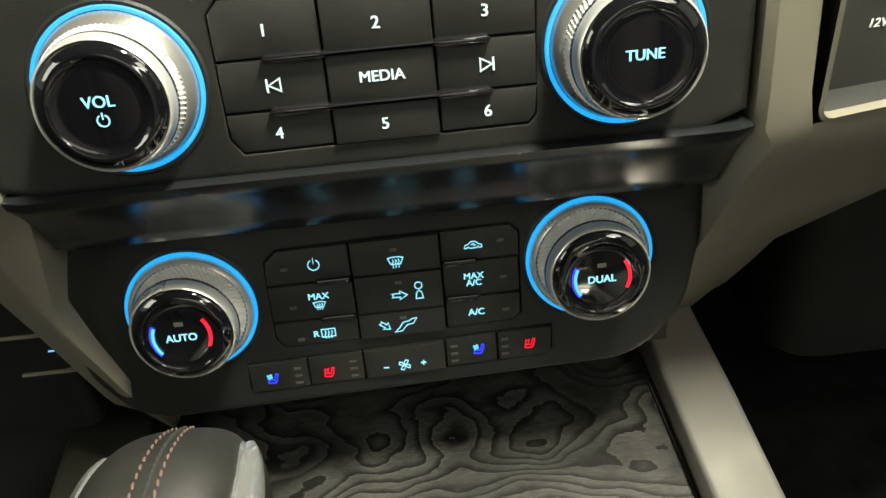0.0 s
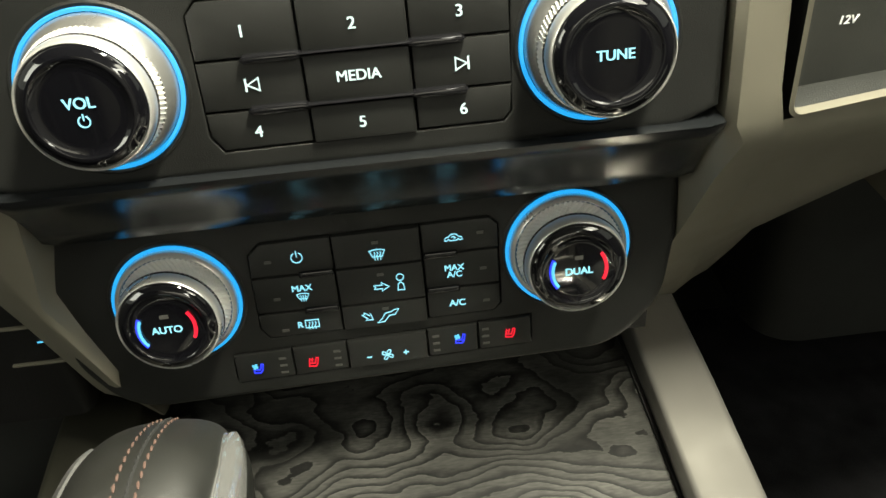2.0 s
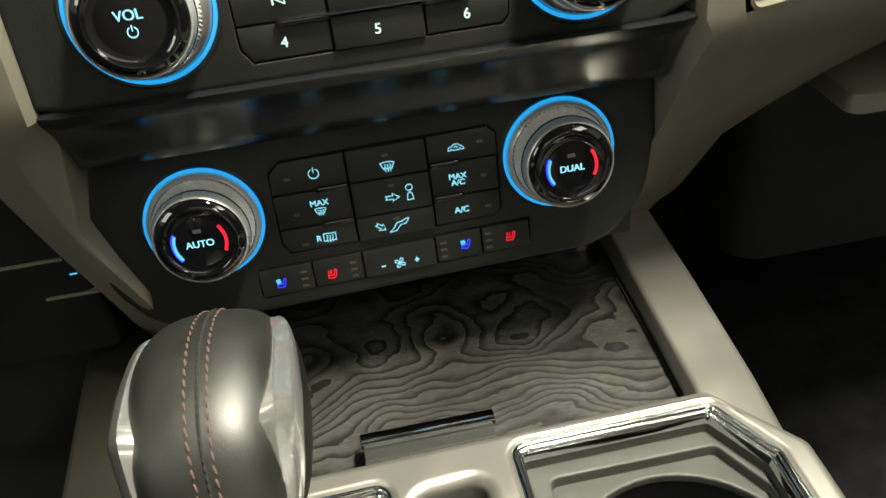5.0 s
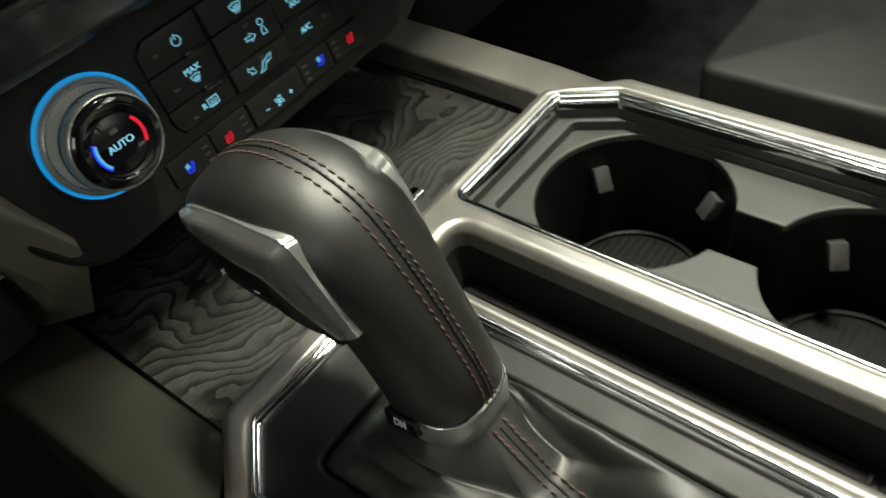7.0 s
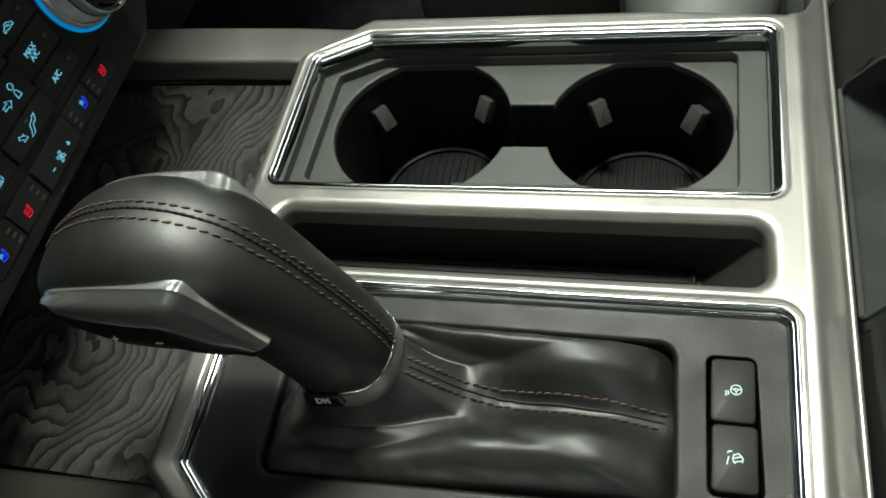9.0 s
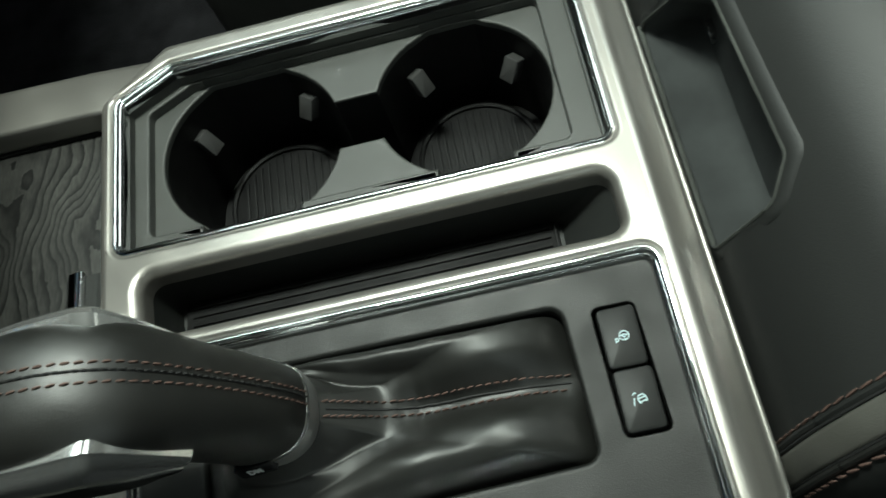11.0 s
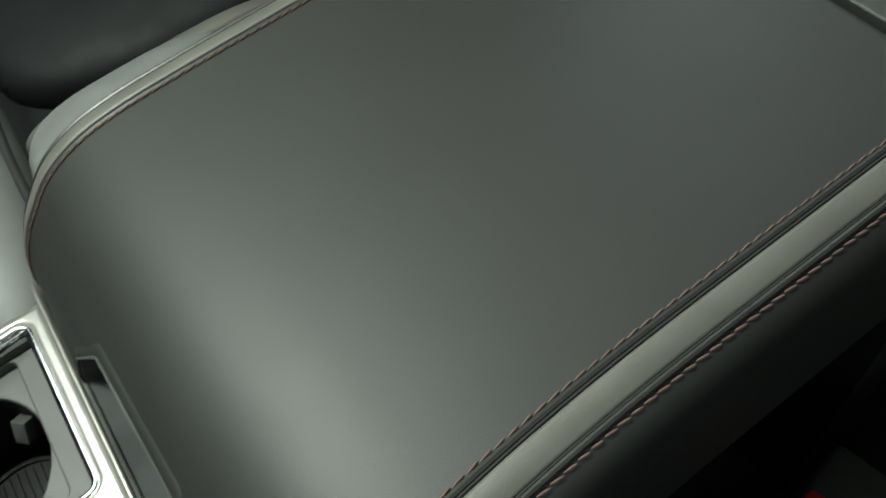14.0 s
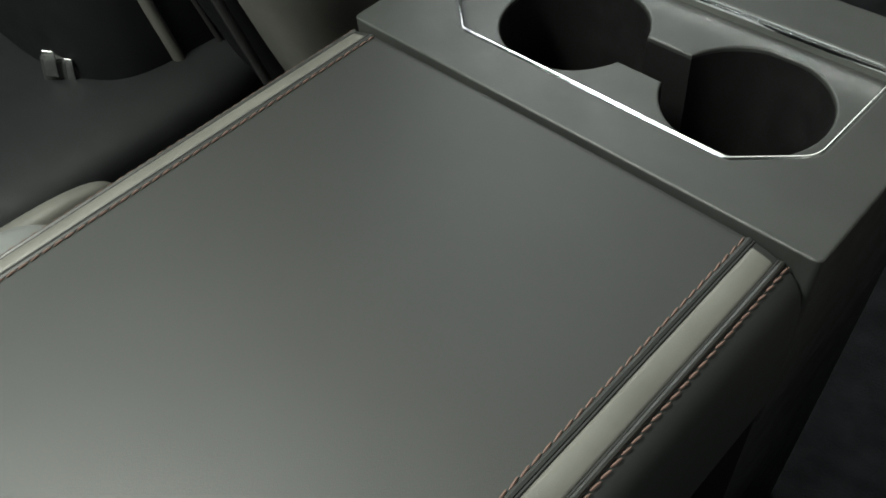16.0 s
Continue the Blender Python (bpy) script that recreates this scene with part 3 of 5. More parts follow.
for x, z in ((-0.0757, 0.0552), (-0.0538, 0.0556), (-0.0136, 0.0570), (0.0066, 0.0577)):
    for k in (-1, 0, 1):
        dpart("indicator", box(-0.0014, 0.0014, -0.0005, 0.0005, 0, 0.0002, m=on_climate(x, z + 0.0032 * k, 0.0014)), LAMPOFF, "small unlit indicator")


# knobs
KS = 0.86


def knob(name, at, label, fine):
    at = at @ Matrix.Scale(KS, 4)
    base = dpart(name, lathe([(0.0305, -0.002), (0.0305, 0.0003), (0.0296, 0.0010), (0.0284, 0.0006), (0.0280, -0.001)], 72, at), BEZEL, label)
    dpart("light_ring", lathe([(0.0285, -0.001), (0.0285, 0.0012), (0.0281, 0.0017), (0.0270, 0.0017), (0.0267, -0.001)], 72, at), RING, "lit blue ring", base)
    if fine:
        collar = [(0.0266, -0.001), (0.0266, 0.0030), (0.0263, 0.0038), (0.0249, 0.0052), (0.0246, 0.0050), (0.0243, 0.0032), (0.0230, 0.0032)]
        z0, z1, ra, rb = 0.0036, 0.0140, 0.0237, 0.0225
    else:
        collar = [(0.0266, -0.001), (0.0266, 0.0018), (0.0262, 0.0028), (0.0240, 0.0084), (0.0236, 0.0088), (0.0232, 0.0084), (0.0228, 0.0082)]
        z0, z1, ra, rb = 0.0082, 0.0142, 0.0235, 0.0225
    if fine:
        dpart("inner_blue_ring", lathe([(0.0243, 0.0033), (0.0241, 0.0036), (0.0238, 0.0034)], 72, at), DIMRING, "dim glowing blue inner ring", base)
    # temperature knobs sit in shade, so their collars take the lighter copy
    dpart("collar", lathe(collar, 96, at), LIFTEDMETAL if fine else KNOBMETAL, "satin metal collar", base)
    bm = bmesh.new()
    n, steps = (264, 13) if fine else (168, 2)
    rings = []
    for k in range(steps):
        s = k / (steps - 1)
        r0 = ra + (rb - ra) * s
        ring = []
        for i in range(n):
            tooth = 0.0006 * math.cos(math.pi * i / 2) * math.cos(math.pi * k / 2) if fine else (0.0004 if i % 2 else -0.0008)
            a = 2 * math.pi * (i + (0.0 if fine else 1.6 * k)) / n
            ring.append(((r0 + tooth) * math.cos(a), (r0 + tooth) * math.sin(a), z0 + (z1 - z0) * s))
        rings.append(ring)
    loops(bm, rings)
    bmesh.ops.transform(bm, matrix=at, verts=bm.verts[:])
    dpart("knurled_grip", bm, KNURL, "knurled metal grip", base, 12)
    dpart("gap", lathe([(rb + 0.0002, z1 - 0.0002), (rb - 0.0008, z1), (rb - 0.0010, z1 + 0.0012), (rb - 0.0002, z1 + 0.0012)], 72, at), GAP, "dark gap", base)
    dpart("rim", lathe([(0.0208, z1 + 0.0006), (0.0222, z1 + 0.0007), (0.0224, z1 + 0.0014), (0.0218, 0.0199), (0.0214, 0.0208), (0.0210, 0.0211), (0.0207, 0.0206)], 96, at), LIFTEDMETAL, "polished metal rim", base)
    dpart("face", lathe([(0.0208, 0.0200), (0.0207, 0.0208), (0.0197, 0.0219), (0.0176, 0.0229), (0.0166, 0.0232), (0.0160, 0.0230), (0.0156, 0.0226), (0.0120, 0.0227), (0.0060, 0.0228), (0.0001, 0.0228)], 96, at), FACE, "glossy black knob face", base, 70)
    return base


def on_knob(ob, child):
    child.parent = ob
    child.matrix_parent_inverse = ob.matrix_world.inverted()
    return child


FO = 0.0230 * KS
vol_at, tune_at, auto_at, dual_at = on_upper(-0.1055, 0.1850, 0.0), on_upper(0.0436, 0.1845, 0.0), on_climate(-0.1110, 0.0873, 0.0), on_climate(0.0410, 0.0920, 0.0)
bpy.context.view_layer.update()
vol = knob("volume_knob", vol_at, "volume knob with a blue light ring", False)
tune = knob("tuning_knob", tune_at, "tuning knob with a blue light ring", False)
auto = knob("temperature_knob", auto_at, "driver temperature knob with a blue light ring", True)
dual = knob("temperature_knob", dual_at, "passenger temperature knob with a blue light ring", True)
bpy.context.view_layer.update()
on_knob(vol, words("VOL", 0.0045, ICE, vol_at @ Matrix.Translation((0.0000, 0.0018, FO)), None, label="lit ice-blue lettering"))
on_knob(vol, new("symbol", solid("symbol", strokes([arc(0, 0, 0.0016, 115, 425, 20), [(0, 0.0003), (0, 0.0022)]], 0.00036, vol_at @ Matrix.Translation((0.0002, -0.0032, FO))), ICE)))
on_knob(tune, words("TUNE", 0.0043, ICE, tune_at @ Matrix.Translation((0, 0.0004, FO)), None, label="lit ice-blue lettering"))
for ob, at, t in ((auto, auto_at, "AUTO"), (dual, dual_at, "DUAL")):
    on_knob(ob, words(t, 0.0040, ICE, at @ Matrix.Translation((0, -0.0006, FO)), None, label="lit ice-blue lettering"))
    on_knob(ob, new("cold_arc", solid("cold_arc", strokes([arc(0, 0, 0.0105, 152, 220, 18)], 0.0012, at @ Matrix.Translation((0, 0, FO))), BLUE)))
    on_knob(ob, new("cold_arc_edge", solid("cold_arc_edge", strokes([arc(0, 0, 0.0098, 154, 218, 18)], 0.0011, at @ Matrix.Translation((0, 0, FO + 0.0003))), CYAN)))
    on_knob(ob, new("warm_arc", solid("warm_arc", strokes([arc(0, 0, 0.0103, -28, 36, 18)], 0.0013, at @ Matrix.Translation((0, 0, FO))), REDLIT)))
    on_knob(ob, new("indicator", solid("indicator", box(-0.0016, 0.0016, -0.0008, 0.0008, 0, 0.0002, m=at @ Matrix.Translation((0, 0.0050, FO))), LAMPOFF)))

# ---- the dashboard round it ----
dash = thing("dashboard", "warm grey dashboard trim round the control panel", "dashboard", (MID, 0.36, 0.1))


def trim_side(s):
    """The painted trim beside the panel, with its bin; s = 1 on the passenger's side."""
    def X(x):
        return x if s > 0 else 2 * MID - x
    bm = bmesh.new()
    # rows from the top down: the inner side, the pillar's face, the crease and the face beyond it
    table = [
        ((0.0846, 0.315, 0.300), (0.0852, 0.3005, 0.300), (0.0880, 0.2978, 0.300), (0.0990, 0.2978, 0.300), (0.1018, 0.2998, 0.300), None),
        ((0.0846, 0.305, 0.205), (0.0852, 0.2905, 0.205), (0.0880, 0.2878, 0.205), (0.0990, 0.2878, 0.205), (0.1018, 0.2898, 0.205), None),
        ((0.0846, 0.300, 0.165), (0.0852, 0.2850, 0.165), (0.0880, 0.2822, 0.165), (0.0994, 0.2825, 0.165), (0.1022, 0.2842, 0.165), None),
        ((0.0846, 0.300, 0.154), (0.0855, 0.2852, 0.154), (0.0885, 0.2822, 0.154), (0.0990, 0.2826, 0.154), (0.1050, 0.2845, 0.153), (0.30, 0.2980, 0.1700)),
        ((0.0846, 0.303, 0.1465), (0.0864, 0.2880, 0.1465), (0.0925, 0.2830, 0.1465), (0.0948, 0.2832, 0.1460), (0.1070, 0.2860, 0.1460), (0.30, 0.3000, 0.1600)),
        ((0.0846, 0.312, 0.135), (0.0862, 0.2985, 0.135), (0.0908, 0.2895, 0.135), (0.0926, 0.2900, 0.1345), (0.1080, 0.2920, 0.135), (0.30, 0.3030, 0.1480)),
        ((0.0846, 0.318, 0.1255), (0.0858, 0.3060, 0.1255), (0.0892, 0.2945, 0.1255), (0.0908, 0.2950, 0.125), (0.1080, 0.2985, 0.1255), (0.22, 0.3070, 0.1350)),
        ((0.0846, 0.322, 0.105), (0.0852, 0.3150, 0.105), (0.0866, 0.3035, 0.105), (0.0882, 0.3040, 0.1045), (0.1060, 0.3080, 0.105), (0.157, 0.3140, 0.1050)),
        ((0.0838, 0.325, 0.088), (0.0842, 0.3200, 0.088), (0.0846, 0.3118, 0.088), (0.0862, 0.3122, 0.0875), (0.1040, 0.3170, 0.088), (0.135, 0.3230, 0.0860)),
        ((0.0820, 0.340, 0.066), (0.0825, 0.3350, 0.066), (0.0835, 0.3225, 0.066), (0.0850, 0.3228, 0.066), (0.1060, 0.3300, 0.066), (0.125, 0.3380, 0.0660)),
        ((0.0830, 0.352, 0.045), (0.0835, 0.3480, 0.045), (0.0850, 0.3360, 0.045), (0.0866, 0.3362, 0.045), (0.1100, 0.3440, 0.045), (0.122, 0.3500, 0.0450)),
        ((0.0840, 0.374, 0.015), (0.0845, 0.3700, 0.015), (0.0860, 0.3620, 0.015), (0.0880, 0.3622, 0.015), (0.1140, 0.3660, 0.015), (0.122, 0.3720, 0.0150)),
        ((0.0840, 0.386, 0.000), (0.0845, 0.3830, 0.000), (0.0860, 0.3770, 0.000), (0.0880, 0.3770, 0.000), (0.1160, 0.3790, 0.000), (0.123, 0.3860, 0.0000)),
    ]
    if s < 0:
        # on the driver's side the crease runs lower, along the panel's edge, down to the rail
        table = table[:4] + [tuple((2 * MID - x, y, z) for x, y, z in row) for row in (
            ((-0.1470, 0.312, 0.142), (-0.1485, 0.2950, 0.142), (-0.1632, 0.2900, 0.1400), (-0.1650, 0.2904, 0.1390), (-0.184, 0.301, 0.134), (-0.190, 0.330, 0.132)),
            ((-0.1475, 0.314, 0.130), (-0.1505, 0.2964, 0.1303), (-0.1634, 0.2945, 0.1270), (-0.1648, 0.2950, 0.1258), (-0.181, 0.304, 0.1180), (-0.187, 0.332, 0.116)),
            ((-0.1500, 0.316, 0.113), (-0.1542, 0.3000, 0.1130), (-0.1615, 0.2990, 0.1080), (-0.1630, 0.2996, 0.1068), (-0.177, 0.310, 0.0960), (-0.184, 0.334, 0.094)),
            ((-0.1520, 0.318, 0.098), (-0.1578, 0.3022, 0.0965), (-0.1588, 0.3022, 0.0927), (-0.1604, 0.3030, 0.0912), (-0.1735, 0.314, 0.0800), (-0.181, 0.336, 0.078)),
            ((-0.1440, 0.318, 0.080), (-0.1500, 0.3030, 0.0787), (-0.1510, 0.3005, 0.0772), (-0.1527, 0.3013, 0.0757), (-0.1655, 0.3135, 0.0620), (-0.173, 0.336, 0.060)),
            ((-0.1350, 0.318, 0.062), (-0.1410, 0.3020, 0.0603), (-0.1420, 0.2990, 0.0585), (-0.1438, 0.2998, 0.0568), (-0.1580, 0.3135, 0.0440), (-0.166, 0.336, 0.042)),
            ((-0.1350, 0.325, 0.050), (-0.1400, 0.3080, 0.0480), (-0.1412, 0.3045, 0.0470), (-0.1432, 0.3052, 0.0460), (-0.1580, 0.3190, 0.0340), (-0.166, 0.340, 0.032)),
            ((-0.1400, 0.352, 0.000), (-0.1430, 0.3380, 0.0000), (-0.1440, 0.3350, 0.0000), (-0.1456, 0.3354, 0.0000), (-0.1620, 0.3480, 0.0000), (-0.170, 0.366, 0.000)))]
    loops(bm, [[(X(x), y, z) for x, y, z in row[:5]] for row in table], False)
    ob = new("side_trim", solid("side_trim", bm, TRIM, 35))
    under(ob, dash)
    tagged(ob, "warm grey painted trim")
    # the wide face under the bin, falling away towards the footwell
    bm = bmesh.new()
    rows_ = []
    for row in table[3:]:
        a, b = Vector(row[4]), Vector(row[5])
        line = [a.lerp(b, f) for f in (0.0, 0.15, 0.35, 0.6, 1.0)]
        line += [b + Vector(v) for v in (((0.012, 0.010, -0.004), (0.024, 0.028, -0.010), (0.031, 0.052, -0.018), (0.033, 0.085, -0.028)) if s > 0 else ((0.0, 0.03, -0.012),))]
        rows_.append([(X(p.x), p.y, p.z) for p in line])
    loops(bm, rows_, False)
    return ob, bm


_, bm = trim_side(1)
dpart("lower_face", bm, TRIM, "warm grey painted lower face", dash, 50)
_, bm = trim_side(-1)
dpart("lower_face", bm, TRIM, "warm grey painted lower face", dash, 50)

V12 = (0.1283, 0.1784)             # the printed mark on the socket cover
# the open bin with its socket cover on the passenger's side
bm = bmesh.new()
mouth = rounded([(0.1060, 0.1525), (0.30, 0.1700), (0.30, 0.290), (0.1040, 0.280)], [0.005, 0.003, 0.003, 0.005], 4)
loops(bm, [[(x, 0.284 + 0.06 * (x - 0.1), z) for x, z in mouth], [(x, 0.2835 + 0.06 * (x - 0.1), z) for x, z in offset(mouth, -0.0015)], [(x, 0.287 + 0.06 * (x - 0.1), z) for x, z in offset(mouth, -0.0022)]])
dpart("bin_lip", bm, TRIM, "bright edge of the open bin", dash)
bm = bmesh.new()
loops(bm, [[(x, 0.286 + 0.06 * (x - 0.1), z) for x, z in offset(mouth, -0.002)], [(x, 0.318, z) for x, z in offset(mouth, -0.004)]], True, False, True)
dpart("bin", bm, PLASTIC, "black bin beside the control panel", dash)
at = pose(0.125, 0.3000, 0.190, 90)
cover = dpart("socket_cover", box(-0.009, 0.17, -0.046, 0.09, -0.002, 0.0, 0.0006, 0.003, m=at), TRAY, "flat charcoal socket cover", dash)
under(words("12V", 0.0041, WHITEPRINT, at @ Matrix.Translation((V12[0] - 0.125, V12[1] - 0.190, 0.0003)), None, shear=0.15, label="white lettering"), cover)
dpart("tag", box(0.0083, 0.024, -0.0420, -0.0338, 0.0, 0.0010, m=at), TAB, "small grey tab", dash)
# switch panel and trim bars on the driver's side
# near-black rubber puts the driver side's shade into the panel's colour
dpart("driver_panel", box(-0.42, -0.168, 0.322, 0.36, 0.02, 0.30, 0.004, 0.006), RUBBER, "dark lower dashboard on the driver's side", dash)
for z, x0, x1 in ((0.0735, -0.300, -0.1768), (0.0535, -0.1905, -0.1662)):
    dpart("trim_bar", box(x0, x1, 0.3208, 0.324, z - 0.0006, z + 0.0006, 0.0004), TRIM, "thin bright trim bar", dash)
dpart("lamp_mark", box(-0.1765, -0.1733, 0.3214, 0.3222, 0.0643, 0.0648), CYAN, "tiny lit blue mark", dash)
dpart("knee_panel", box(-0.75, -0.168, 0.36, 0.40, -0.20, 0.30, 0.01, 0.02), PLASTIC, "dark knee panel", dash)
dpart("glove_box", box(0.20, 0.80, 0.43, 0.55, -0.10, 0.165, 0.012, 0.03), PLASTIC, "dark glove box door", dash)
dpart("lower_trim", box(0.204, 0.56, 0.345, 0.44, 0.0612, 0.0722, 0.0030, 0.008), TRIM, "pale trim strip under the glove box", dash)
dpart("shelf", box(0.16, 0.80, 0.345, 0.50, 0.165, 0.185, 0.004, 0.01), PLASTIC, "grey dashboard shelf edge", dash)
dpart("dash_top", box(-0.75, 0.80, 0.33, 0.75, 0.30, 0.34, 0.012, 0.03), PLASTIC, "dark dashboard top", dash)

# ---- the console ----
console = thing("center_console", "satin silver centre console with chrome trim and cup holders", "console", (MID, 0.1, -0.36))


def cpart(name, bm, material, label="", parent=None, sharp=40):
    ob = new(name, solid(name, bm, material, sharp))
    p = parent or console
    under(ob, p)
    if label:
        tagged(ob, label)
    return ob


TRAY_P = rounded([(-0.0035, -0.0040), (0.1035, -0.0040), (0.1035, 0.2055), (0.0868, 0.2362), (-0.0035, 0.2352)], [0.008, 0.008, 0.007, 0.007, 0.0075], 6)
SLOT_P = rounded([(-0.0460, 0.0045), (-0.0165, 0.0045), (-0.0165, 0.2215), (-0.0460, 0.2195)], 0.007, 5)
BEZ_P = rounded([(-0.1660, -0.0070), (-0.0540, -0.0070), (-0.0540, 0.2290), (-0.1435, 0.2260), (-0.1660, 0.2010)], [0.008, 0.009, 0.008, 0.007, 0.007], 6)
OUT_P = rounded([(-0.1700, -0.0195), (0.1085, -0.0195), (0.1150, 0.0500), (0.1160, 0.2070), (0.0880, 0.2435), (-0.1480, 0.2390), (-0.1745, 0.2060), (-0.1740, 0.0500)], [0.0075, 0.0075, 0.02, 0.008, 0.0075, 0.0075, 0.008, 0.02], 6)
cpart("frame", plate(OUT_P, 0.0042, 0.012, [(TRAY_P, 0.0025, 0.012), (SLOT_P, 0.0055, 0.016), (BEZ_P, 0.0025, 0.010)], 0.001), SILVER, "satin silver painted frame", sharp=60)
bm = bmesh.new()
riser = [(-0.0080, 0.0008), (-0.0105, 0.0012), (-0.0128, 0.0026), (-0.0147, 0.0056), (-0.0160, 0.0105), (-0.0168, 0.0165), (-0.0173, 0.0222), (-0.0180, 0.0240), (-0.0192, 0.0245), (-0.0202, 0.0238), (-0.0206, 0.0100)]
loops(bm, [[(x, y, 0.0008 + (z - 0.0008) * k) for y, z in riser] for x, k in ((-0.1690, 0.35), (-0.1670, 0.70), (-0.1610, 0.95), (-0.1500, 1.0), (0.0900, 1.0), (0.1010, 0.95), (0.1060, 0.70), (0.1078, 0.35))], False)
cpart("end_riser", bm, SILVER, "satin silver riser below the armrest", sharp=60)
bead = [(0.0002, -0.003), (0.0002, -0.0004), (-0.0006, 0.0006), (-0.0017, 0.0009), (-0.0026, 0.0003), (-0.0030, -0.0008), (-0.0036, -0.0010), (-0.0046, -0.0022), (-0.0052, -0.0042), (-0.0053, -0.007)]
for nm, poly in (("tray_trim", TRAY_P), ("shifter_trim", BEZ_P)):
    cpart(nm, ring_sweep(poly, bead), CHROME, "polished chrome bead", sharp=50)

# side rails towards the dashboard
for s in (1, -1):
    def X(x):
        return x if s > 0 else 2 * MID - x
    bm = bmesh.new()
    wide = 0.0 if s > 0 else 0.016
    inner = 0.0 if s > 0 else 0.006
    prof = [(0.0858 + inner, -0.030), (0.0858 + inner, -0.0030), (0.0866 + inner, -0.0014), (0.0885 + inner, -0.0010), (0.1120 + wide, -0.0012), (0.1148 + wide, -0.0022), (0.1164 + wide, -0.0052), (0.1168 + wide, -0.016), (0.1170 + wide, -0.20)]
    rows_ = []
    for y, dx, dz, cut in ((0.200, -0.002, -0.0005, -0.004), (0.25, -0.0015, 0.0, -0.001), (0.32, 0.0, 0.0005, 0.0), (0.40, 0.001, 0.001, 0.0)):
        rows_.append([(X(x + dx + (cut if x > 0.10 else 0.0)), max(y, 0.2410 - 1.30 * max(0.0, min(x, 0.1165) - 0.0875) if s > 0 else 0.2375 - 1.25 * max(0.0, min(x, 0.1165) - 0.0855)), z + dz) for x, z in prof])
    loops(bm, rows_, False)
    # the driver's rail takes the darkened copy that stands in for shade
    cpart("side_rail", bm, SILVER if s > 0 else SHADEDRAIL, "satin silver side rail" if s > 0 else "side rail with the driver side's shade in its paint", sharp=60)
# body below, to the floor
cpart("body", prism(rounded([(-0.158, -0.020), (0.095, -0.020), (0.098, 0.228), (-0.158, 0.228)], 0.01, 3), -0.36, -0.090), PLASTIC, "black console body")
for x0, x1 in ((-0.171, -0.167), (0.108, 0.112)):
    cpart("side_panel", box(x0, x1, -0.02, 0.40, -0.36, -0.012), PLASTIC, "black side panel")
# wooden door of the front tray, with its pull
cpart("wood_door", box(-0.149, 0.087, 0.236, 0.40, -0.024, -0.0175, 0.001), WOOD, "dark ash veneer with pale swirling figure")
cpart("tray_base", box(-0.149, 0.087, 0.2225, 0.40, -0.06, -0.025), PLASTIC)
cpart("rail_gap", box(0.0835, 0.0860, 0.243, 0.40, -0.020, -0.0155), GAP)
bm = bmesh.new()
loops(bm, [[(x, y, z) for y, z in ((0.2430, -0.0175), (0.2600, -0.0175), (0.2570, -0.0060), (0.2520, -0.0042), (0.2450, -0.0042), (0.2430, -0.0060))] for x in (-0.0635, -0.0062)], True, True, True)
pull = cpart("door_pull", bm, PLASTIC, "dark door pull")
bm = bmesh.new()
loops(bm, [[(x, y, z) for y, z in ((0.2612, -0.0110), (0.2600, -0.0040), (0.2580, -0.0022), (0.2530, -0.0012), (0.2512, -0.0018), (0.2508, -0.0036), (0.2560, -0.0052))] for x in (-0.0645, -0.0050)], True, True, True)
cpart("pull_lip", bm, CHROME, "chrome lip", pull)

# cup tray
def dumbbell(c0, r0, c1, r1, half, lo, hi, axis, snap=(0.0, 0.0)):
    """The outline of two round holes joined by a neck, clipped to lo and hi across. c: centre along the axis and across."""
    pts = []
    a0 = math.asin(half / r0)
    a1 = math.asin(half / r1)
    n = 40
    for i in range(n + 1):
        a = a0 + (2 * math.pi - 2 * a0) * i / n
        pts.append((c0[0] - r0 * math.cos(a), c0[1] - r0 * math.sin(a)))
    for i in range(n + 1):
        a = a1 + (2 * math.pi - 2 * a1) * i / n
        pts.append((c1[0] + r1 * math.cos(a), c1[1] + r1 * math.sin(a)))
    out = []
    for u, v in pts:
        v = lo if v < lo + snap[0] else hi if v > hi - snap[1] else v
        out.append((v, u) if axis == "y" else (u, v))
    area2 = sum(out[i - 1][0] * out[i][1] - out[i][0] * out[i - 1][1] for i in range(len(out)))
    return out if area2 > 0 else out[::-1]


CUPS = dumbbell((0.1705, 0.0535), 0.0475, (0.0600, 0.0535), 0.0445, 0.0140, 0.0036, 0.0976, "y", (0.0090, 0.0021))
INNER = rounded([(0.0110, 0.0140), (0.0970, 0.0140)]
                + [(0.0970, 0.0450), (0.0980, 0.0450), (0.0980, 0.0750), (0.0970, 0.0750), (0.0970, 0.1480), (0.0980, 0.1480), (0.0980, 0.1930), (0.0970, 0.1930)]
                + [(0.0970, 0.1990), (0.0845, 0.2230), (0.0110, 0.2230)]
                + [(0.0110, 0.1952), (0.0030, 0.1952), (0.0030, 0.1458), (0.0110, 0.1458), (0.0110, 0.0780), (0.0030, 0.0780), (0.0030, 0.0420), (0.0110, 0.0420)],
                [0.004, 0.004] + [0.0003] * 8 + [0.004] * 3 + [0.0003] * 8, 4)
bm = plate(offset(TRAY_P, -0.0050), 0.0002, 0.02, [(INNER, 0.0010, 0.006)], -0.0125)
cpart("tray_border", bm, TRAY, "charcoal plastic tray")
bm = ring_sweep(TRAY_P, [(-0.0049, -0.0035), (-0.0052, -0.0130)])
cpart("tray_wall", bm, TRAY)
